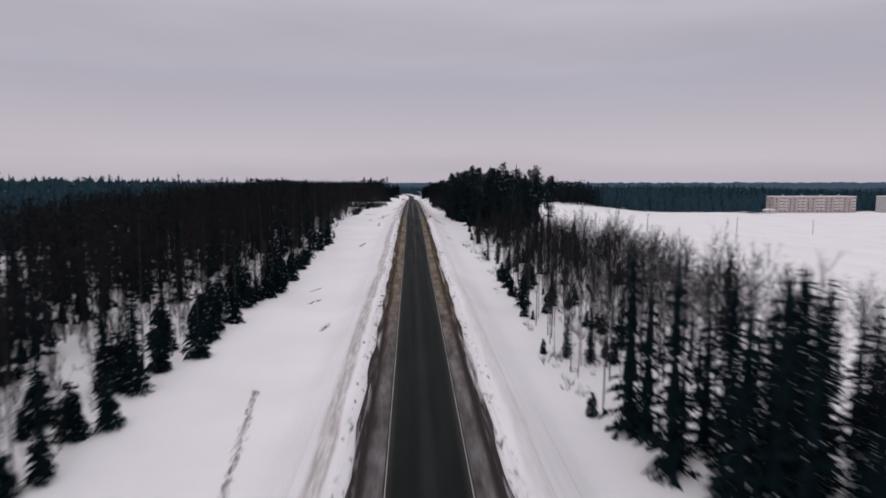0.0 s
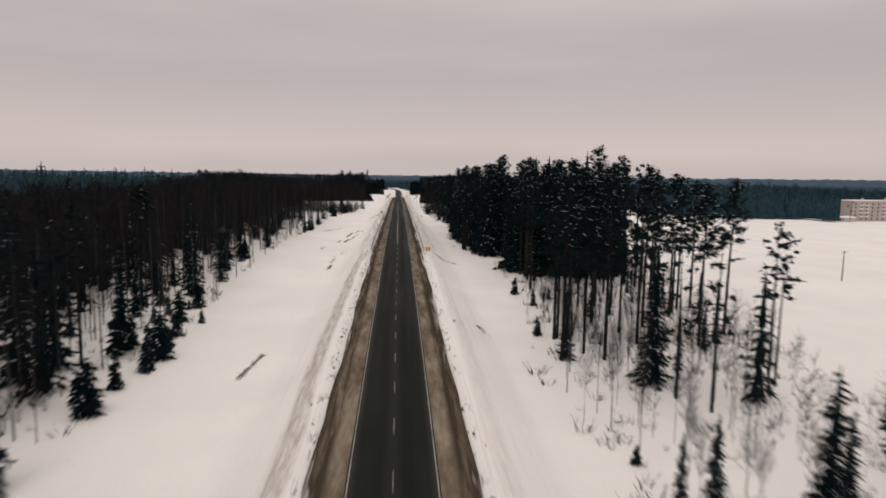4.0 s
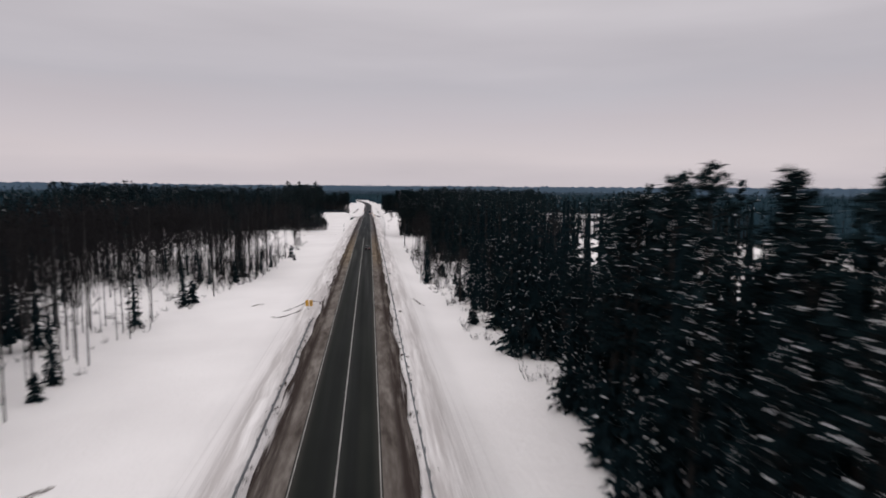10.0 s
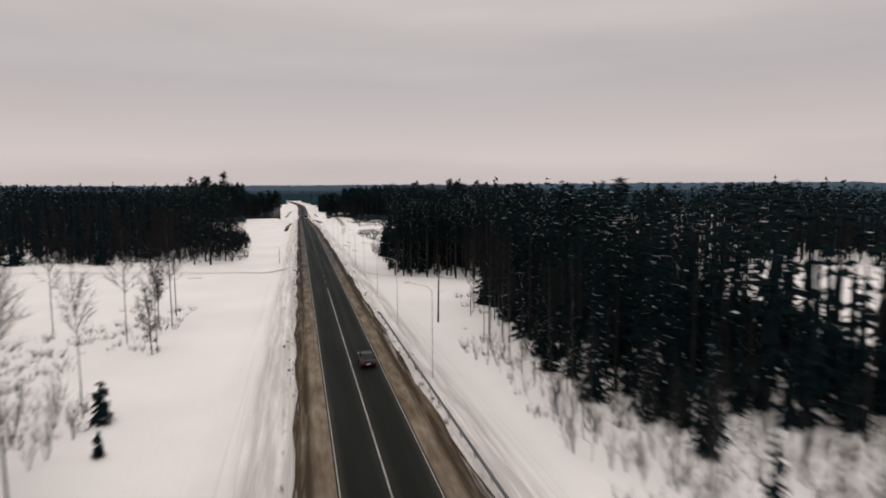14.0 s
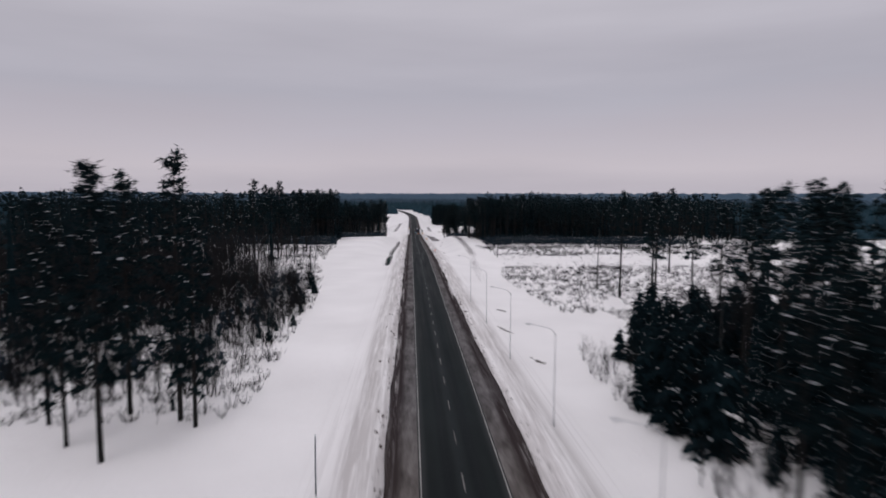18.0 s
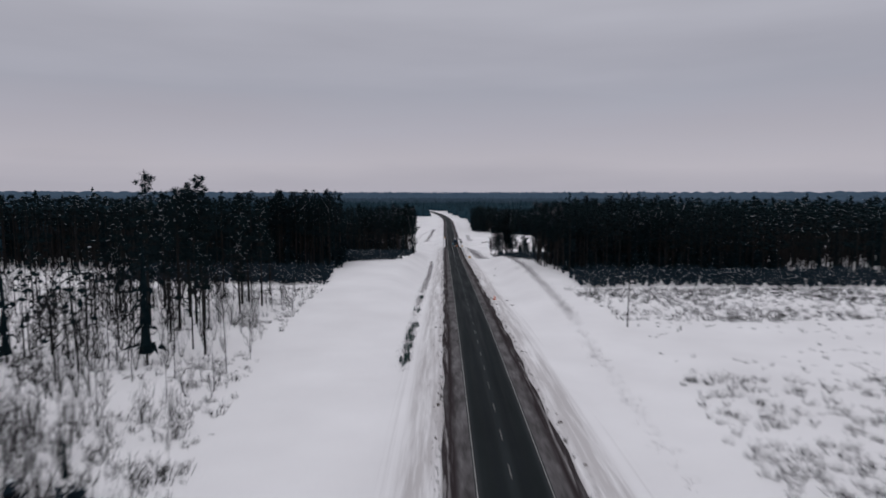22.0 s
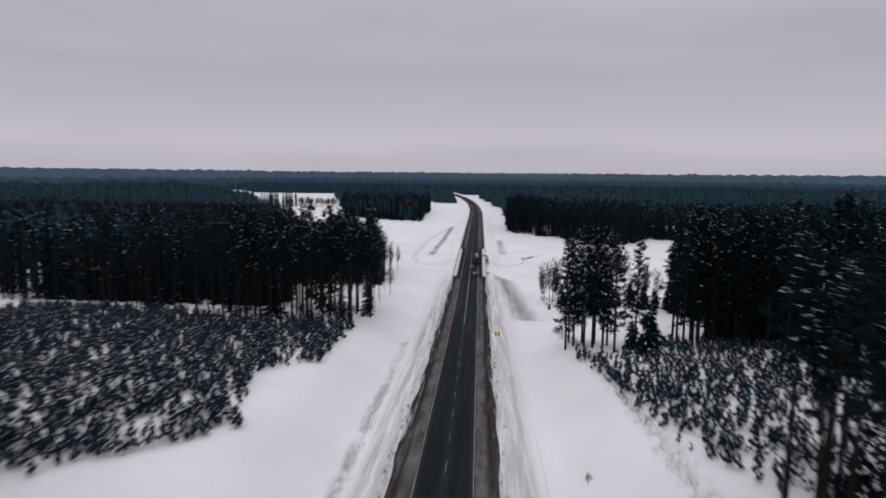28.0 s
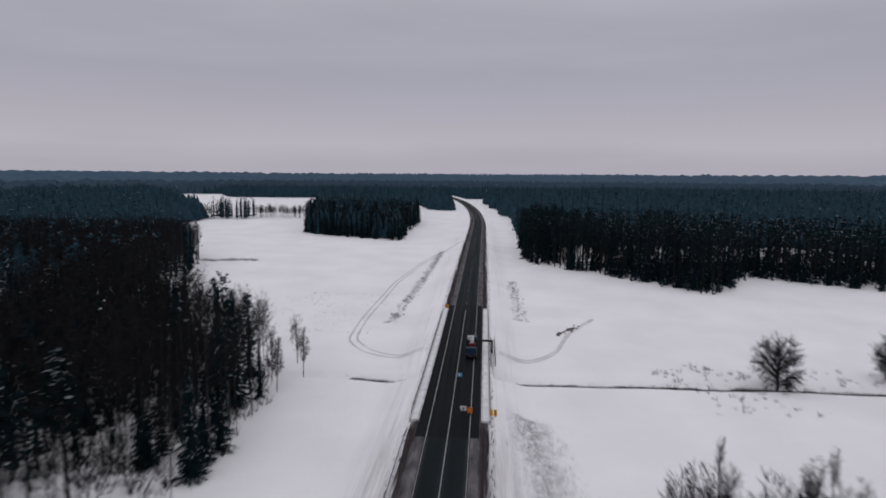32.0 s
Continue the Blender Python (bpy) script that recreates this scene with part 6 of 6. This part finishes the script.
for k in range(4200):
    yy = cr.uniform(1100, 1172)
    px = float(np.interp(yy, [1108, 1140, 1172], [16.5, 15.0, 13.0])) + cr.gauss(0, 1.9)
    grass_st.add(WEEDS[cr.randrange(4)], px, yy, on_land(px, yy)[2] - 0.05, cr.uniform(0.5, 1.0), cr.uniform(0, 6.28))
for k in range(560):
    yy = cr.uniform(1236, 1385)
    px = float(np.interp(yy, [1236, 1300, 1385], [-20.5, -18.0, -16.5])) + cr.gauss(0, 0.8)
    grass_st.add(LOW_BUSHES[cr.randrange(5)], px, yy, on_land(px, yy)[2] - 0.05, cr.uniform(0.4, 1.1), cr.uniform(0, 6.28))
for k in range(220):
    yy = cr.uniform(1240, 1300)
    px = 15.5 + cr.gauss(0, 1.0)
    grass_st.add(LOW_BUSHES[cr.randrange(5)], px, yy, on_land(px, yy)[2] - 0.05, cr.uniform(0.4, 1.0), cr.uniform(0, 6.28))
for k in range(420):
    px = cr.uniform(-70, 130)
    if abs(px) > 8.5:
        yy = float(creek_y(px)) + cr.gauss(0, 0.9)
        grass_st.add(LOW_BUSHES[cr.randrange(5)], px, yy, on_land(px, yy)[2] - 0.05, cr.uniform(0.2, 0.5), cr.uniform(0, 6.28))
for k in range(600):
    px, yy = cr.uniform(-70, -24), cr.uniform(1225, 1275)
    if patchy(px * 2, yy * 2):
        grass_st.add(LOW_BUSHES[cr.randrange(5)], px, yy, on_land(px, yy)[2] - 0.05, cr.uniform(0.2, 0.55), cr.uniform(0, 6.28))
greens = Stand()
for yy0, n in ((838, 14), (846, 9), (853, 8), (860, 7), (866, 6), (888, 5), (910, 8)):
    for k in range(n):
        px, yy = -12.5 + cr.gauss(0, 0.5), yy0 + cr.gauss(0, 1.5)
        greens.add(LOW_DARK[cr.randrange(3)], px, yy, on_land(px, yy)[2] - 0.05, cr.uniform(0.25, 0.5), cr.uniform(0, 6.28))
greens.link("ditch_shrubs", [BARK_PINE, GREEN_SHRUB, TREE_SNOW], "low dark green shrubs in a row beside the ditch", "bush")
grass_st.link("ditch_growth", [BRUSH], "rows of frosted weeds and shoots along the ditches", "weeds")


# ---- creek, tracks in the snow ----
def ribbon(name, pts, width, mat, lift, label, category, wander=0.0):
    vs, fs = [], []
    dense = []
    for (x0, y0), (x1, y1) in zip(pts, pts[1:]):
        n = max(2, int(math.hypot(x1 - x0, y1 - y0) / 1.5))
        dense += [(x0 + (x1 - x0) * k / n, y0 + (y1 - y0) * k / n) for k in range(n)]
    dense.append(pts[-1])
    for _ in range(6):
        dense = [dense[0]] + [((a[0] + 2 * b[0] + c[0]) / 4, (a[1] + 2 * b[1] + c[1]) / 4) for a, b, c in zip(dense, dense[1:], dense[2:])] + [dense[-1]]
    for i, (px, py) in enumerate(dense):
        qx, qy = dense[min(i + 1, len(dense) - 1)]
        ox, oy = dense[max(i - 1, 0)]
        l2 = math.hypot(qx - ox, qy - oy) or 1
        nx, ny = -(qy - oy) / l2, (qx - ox) / l2
        w = width * (1 + wander * math.sin(i * 0.7) * math.sin(i * 0.31 + 1)) / 2
        for s in (-1, 1):
            a, b = px + nx * w * s, py + ny * w * s
            vs.append((a, b, max(float(ground_z(np.float64(a), np.float64(b))), float(ground_z(np.float64(px), np.float64(py)))) + lift))
    for i in range(len(dense) - 1):
        fs.append((2 * i, 2 * i + 1, 2 * i + 3, 2 * i + 2))
    ob = new(name, fast_mesh(name, np.array(vs), np.array(fs), [mat]))
    return tagged(ob, label, category, kind="structure")


for a, b in ((-22, -7.8), (7.8, 190)):
    xs = np.arange(a, b, 1.5)
    ribbon("water", [(float(v), float(creek_y(v))) for v in xs], 1.4, WATER, 0.2, "narrow dark creek between snowy banks", "creek", 0.3)
RUT = simple("rutted_snow", (0.46, 0.42, 0.41), (0.74, 0.71, 0.70), 0.8, 0.9, bump=0.4)
TRACKS = [[(-6.6, 1206), (-16, 1206.5), (-22, 1210), (-27.5, 1219), (-28.5, 1240), (-27.5, 1293), (-22, 1350), (-14, 1395), (-5, 1430)],
          [(7.5, 1205), (16, 1205), (22, 1212), (27, 1229), (36, 1245)],
          [(-90, 661), (-53, 655), (-23, 648), (-6.6, 641)], [(7, 634), (24, 627), (40, 612), (60, 590)]]
for k, pts in enumerate(TRACKS):
    for s in (-0.8, 0.8):
        ribbon("wheel_track", [(px + (0.0 if k > 0 else s), py + (s if k > 0 else s * 0.9)) for px, py in pts], 0.55, RUT, 0.05, "brownish wheel rut pressed into the snow", "track", 0.4)
g = Geo()
mr = random.Random(8)
for k in range(46):
    s = mr.uniform(0.2, 0.6)
    g.box((mr.gauss(0, 0.7), mr.gauss(0, 2.2), s * 0.2), (s, s * 1.5, s * 0.7), 0, 0.5, mr.uniform(0, 3))
e = thing("earth_heap", "low heap of dark dug earth on the snow", "heap", on_land(28, 1233), -35)
part("heap", g, EARTH, e)


# ---- the bridge ----
SNOW_CAP = simple("walkway_snow", (0.58, 0.56, 0.56), (0.80, 0.78, 0.78), 0.8, 0.5, bump=0.4)
SLUSHY = simple("trodden_snow", (0.34, 0.31, 0.31), (0.68, 0.65, 0.65), 0.8, 0.6, bump=0.4)
bridge = thing("bridge", "short road bridge with fresh black asphalt and snowy concrete kerbs", "bridge", (0, BRIDGE[0], 0))
ys = np.arange(BRIDGE[0], BRIDGE[1] + 1, 7.0)
deck = new("deck", strip("deck", -5.0, 4.7, ys, 0.066, [NEW_ASPHALT], 0.02, 7))
deck.parent, deck.location = bridge, (0, -BRIDGE[0], 0)
tagged(deck, "fresh black asphalt")
for side in (-1, 1):
    ln = new("edge_line", strip("edge_line", side * 3.17, side * 3.31, ys, 0.076, [PAINT], 0.02, 2))
    ln.parent, ln.location = bridge, (0, -BRIDGE[0], 0)
    for nm, x0, w, lo, hi, mat, lab in (("kerb", 5.1, 0.3, -0.2, 0.22, SLUSHY, "snow-covered kerb"), ("walkway", 5.72, 0.94, -0.2, 0.26, SNOW_CAP, "snow-covered walkway"), ("parapet", 6.36, 0.32, -0.4, 0.42, CONCRETE, "concrete parapet")):
        g = Geo()
        run = np.arange(1166, 1247, 4.0)
        for a in run:
            z = float(road_z(a))
            g.v += [(side * (x0 + dx), a - BRIDGE[0], z + dz) for dx, dz in ((-w / 2, lo), (-w / 2, hi), (w / 2, hi), (w / 2, lo))]
        for i in range(len(run) - 1):
            for q in range(4):
                p = (q + 1) % 4
                g.f.append((i * 4 + q, i * 4 + p, i * 4 + 4 + p, i * 4 + 4 + q))
                g.m.append(0)
        e0 = (len(run) - 1) * 4
        g.f += [(3, 2, 1, 0), (e0, e0 + 1, e0 + 2, e0 + 3)]
        g.m += [0, 0]
        part(nm, g, mat, bridge, lab)
    g = Geo()
    for h in (0.55, 1.0):
        g.tube([(side * 6.42, a - BRIDGE[0], float(road_z(a)) + h) for a in np.arange(1168, 1246, 8.0)], [0.035] * 10, 6)
    part("handrail", g, BLACK, bridge, "dark steel handrail")
    for a in np.arange(1168, 1246, 4.0):
        g = Geo()
        g.box((side * 6.42, a - BRIDGE[0], float(road_z(a)) + 0.45), (0.06, 0.06, 1.1))
        part("baluster", g, BLACK, bridge)
    g = Geo()
    g.box((side * 7.0, 1192 - BRIDGE[0], 3.2), (0.5, 26, 3.4))
    part("spandrel", g, CONCRETE, bridge, "grey concrete side wall")
    # no opening is cut: a black slab stands for the dark inside
    g = Geo()
    g.box((side * 7.26, 1192 - BRIDGE[0], 2.4), (0.06, 4.0, 2.0))
    part("culvert_mouth", g, BLACK, bridge, "black panel painted as the shaded culvert mouth")


# ---- vehicles ----
def wheel(parent, x, y, r, w):
    g = Geo()
    g.tube([(x - w / 2, y, r), (x - w * 0.35, y, r), (x + w * 0.35, y, r), (x + w / 2, y, r)], [r * 0.86, r, r, r * 0.86], 18)
    ty = part("wheel", g, BLACK, parent)
    g = Geo()
    sx = 1 if x > 0 else -1
    g.tube([(x + sx * w * 0.3, y, r), (x + sx * (w / 2 + 0.01), y, r)], [r * 0.62, r * 0.55], 14)
    part("rim", g, STEEL, ty)


def car(x, y, turn):
    e = thing("car", "dark saloon car standing on the asphalt road", "car", on_road(x, y, 0.02), turn)
    prof = [(-2.15, 0.32), (-2.2, 0.62), (-2.1, 0.92), (-1.55, 0.98), (0.85, 0.95), (1.95, 0.78), (2.2, 0.6), (2.18, 0.32)]
    g = Geo()
    n = len(prof)
    for sx in (-0.87, 0.87):
        for a, b in prof:
            g.v.append((sx * (1 - 0.05 * (b > 0.9)), a, b))
    g.f += [tuple(range(n))[::-1], tuple(range(n, 2 * n))] + [(k, (k + 1) % n, n + (k + 1) % n, n + k) for k in range(n)]
    g.m += [0] * (n + 2)
    part("body", g, CAR_PAINT, e, bevel=0.06)
    g = Geo()
    g.v += [(-0.78, -1.6, 0.96), (0.78, -1.6, 0.96), (0.78, 0.95, 0.94), (-0.78, 0.95, 0.94), (-0.6, -1.0, 1.42), (0.6, -1.0, 1.42), (0.6, 0.15, 1.44), (-0.6, 0.15, 1.44)]
    g.f += [(0, 1, 5, 4), (1, 2, 6, 5), (2, 3, 7, 6), (3, 0, 4, 7)]
    g.m += [0] * 4
    part("windows", g, GLASS, e)
    g = Geo()
    g.box((0, -0.43, 1.44), (1.22, 1.2, 0.05), taper=0.94)
    part("roof", g, CAR_PAINT, e, bevel=0.02)
    for sx in (-0.72, 0.72):
        for nm, yy, mt in (("tail_light", -2.17, TAIL), ("headlight", 2.14, WIRE)):
            g = Geo()
            g.box((sx * 0.9, yy, 0.72), (0.3, 0.08, 0.14))
            part(nm, g, mt, e)
        g = Geo()
        g.box((sx * 1.33, 0.65, 0.98), (0.16, 0.1, 0.12))
        part("mirror", g, CAR_PAINT, e)
        for yy in (-1.3, 1.35):
            wheel(e, sx * 1.08, yy, 0.32, 0.2)
    g = Geo()
    g.box((0, -2.22, 0.6), (0.5, 0.02, 0.11))
    part("number_plate", g, WHITE, e)


car(1.75, 548, 0)


def works_truck(x, y):
    e = thing("bridge_truck", "dark blue bridge inspection truck with white and red boom", "truck", on_road(x, y, 0.08), 0)
    for nm, c, s, mt, lab in (("chassis", (0, 0, 0.8), (1.0, 9.0, 0.35), BLACK, ""), ("bed", (0, -1.6, 1.1), (2.4, 5.6, 0.25), BLUE, "dark blue flat bed"), ("cab", (0, 3.4, 1.9), (2.4, 2.0, 2.2), BLUE, "dark blue cab"),
                              ("tail_box", (0, -4.0, 1.9), (2.3, 0.9, 1.4), BLUE, ""), ("turret", (0.1, 0.9, 1.7), (1.6, 1.7, 1.1), RED, "dull red boom turret"), ("boom_base", (0.1, 1.8, 2.8), (0.8, 4.2, 0.7), PANEL, "white boom"), ("work_cabin", (-0.4, 1.2, 3.3), (1.1, 0.9, 0.8), PANEL, "pale grey control cabin")):
        g = Geo()
        g.box(c, s, 0, 0.96)
        part(nm, g, mt, e, lab, bevel=0.04)
    g = Geo()
    g.box((0, 4.42, 2.3), (2.0, 0.06, 0.8))
    part("windscreen", g, GLASS, e)
    g = Geo()
    g.box((2.4, 1.2, 2.7), (4.4, 0.4, 0.4))
    part("cross_boom", g, BLACK, e, "dark steel cross boom", bevel=0.03)
    g = Geo()
    g.box((4.5, 1.2, 0.8), (0.35, 0.35, 4.2))
    part("drop_mast", g, BLACK, e, "dark lattice mast", bevel=0.03)
    g = Geo()
    for sx in (4.2, 5.1):
        g.tube([(sx, -9.0, 0.4), (sx, 9.0, 0.4)], [0.06, 0.06], 6)
        g.tube([(sx, -9.0, 1.4), (sx, 9.0, 1.4)], [0.05, 0.05], 6)
    for k in range(13):
        a = -9.0 + k * 1.5
        g.box((4.65, a, 0.4), (0.95, 0.08, 0.08))
        g.box((4.2, a, 0.9), (0.06, 0.06, 1.0))
        g.box((5.1, a, 0.9), (0.06, 0.06, 1.0))
    part("gantry", g, BLACK, e, "dark steel inspection gantry beyond the parapet")
    for sx in (-1.0, 1.0):
        for yy in (-3.3, -2.1, 3.2):
            wheel(e, sx, yy, 0.5, 0.3)
        g = Geo()
        g.box((sx * 0.85, -4.47, 1.3), (0.3, 0.05, 0.2))
        part("tail_light", g, TAIL, e)


works_truck(2.6, 1203)


# ---- the blocks of flats across the field ----
def flats(x, y, turn, length, depth, storeys, mat, label, bays):
    z = float(land_z(x, y))
    e = thing("apartment_building", label, "building", (x, y, z - 0.3), turn)
    h = storeys * 3.0 + 1.6
    g = Geo()
    g.box((0, 0, h / 2), (length, depth, h))
    part("wall", g, mat, e)
    g = Geo()
    g.box((0, 0, h + 0.25), (length + 0.8, depth + 0.8, 0.5), 0, 0.98)
    roof = part("roof", g, SNOW, e, "flat snow-covered roof")
    for k in range(4):
        g = Geo()
        g.box((length * (-0.35 + 0.23 * k), 0, h + 1.2), (1.2, 1.6, 1.8))
        part("chimney", g, PLASTER, roof)
    wf, pane = Geo(), Geo()
    wf.box((0, 0, 0), (1.5, 0.12, 1.55))
    fm = wf.mesh("window", [WHITE])
    pane.box((0, -0.08, 0), (1.3, 0.05, 1.35))
    pm = pane.mesh("pane", [GLASS])
    bal = Geo()
    bal.box((0, -0.5, -0.9), (3.0, 1.0, 1.0))
    bm_ = bal.mesh("balcony", [WHITE])
    for f in range(storeys):
        for b in range(bays):
            wx = length * ((b + 0.5) / bays - 0.5)
            o = new("window", fm)
            o.parent, o.location = e, (wx, -depth / 2, 2.2 + 3.0 * f)
            q = new("pane", pm)
            q.parent = o
            if b % 4 in (1, 2) and f > 0:
                q = new("balcony", bm_)
                q.parent, q.location = e, (wx, -depth / 2, 2.2 + 3.0 * f)


flats(407, 604, 2, 88, 13, 5, PLASTER, "long five-storey block of flats with pale pink walls and white balconies", 18)
flats(503, 598, 2, 54, 13, 5, PANEL, "grey five-storey block of flats with snowy roof", 10)
g = Geo()
g.box((0, 0, 1.6), (10, 7, 3.2))
e = thing("shed", "low pale shed with snow on its roof", "building", (356, 592, float(land_z(356, 592)) - 0.2))
part("wall", g, PANEL, e)
g = Geo()
g.box((0, 0, 3.7), (11, 8, 1.2), 0, 0.4)
part("roof", g, SNOW, e, "snow-covered roof")


# ---- power line poles in the field ----
def power_pole(x, y):
    e = thing("power_pole", "slim weathered wooden power pole in the snow field", "pole", on_land(x, y, -0.3), 0, "power poles in the field")
    g = Geo()
    g.tube([(0, 0, 0), (0, 0, 5), (0.05, 0, 7.6)], [0.13, 0.11, 0.08], 8)
    part("pole", g, BARK_BIRCH, e)
    g = Geo()
    g.box((0.05, 0, 7.2), (1.5, 0.1, 0.1))
    part("crossarm", g, BARK_BIRCH, e)
    for sx in (-0.6, 0.0, 0.6):
        g = Geo()
        g.tube([(0.05 + sx, 0, 7.25), (0.05 + sx, 0, 7.5)], [0.05, 0.03], 6)
        part("insulator", g, WHITE, e)


for px, py in ((104, 266), (156.5, 287), (209, 308)):
    power_pole(px, py)
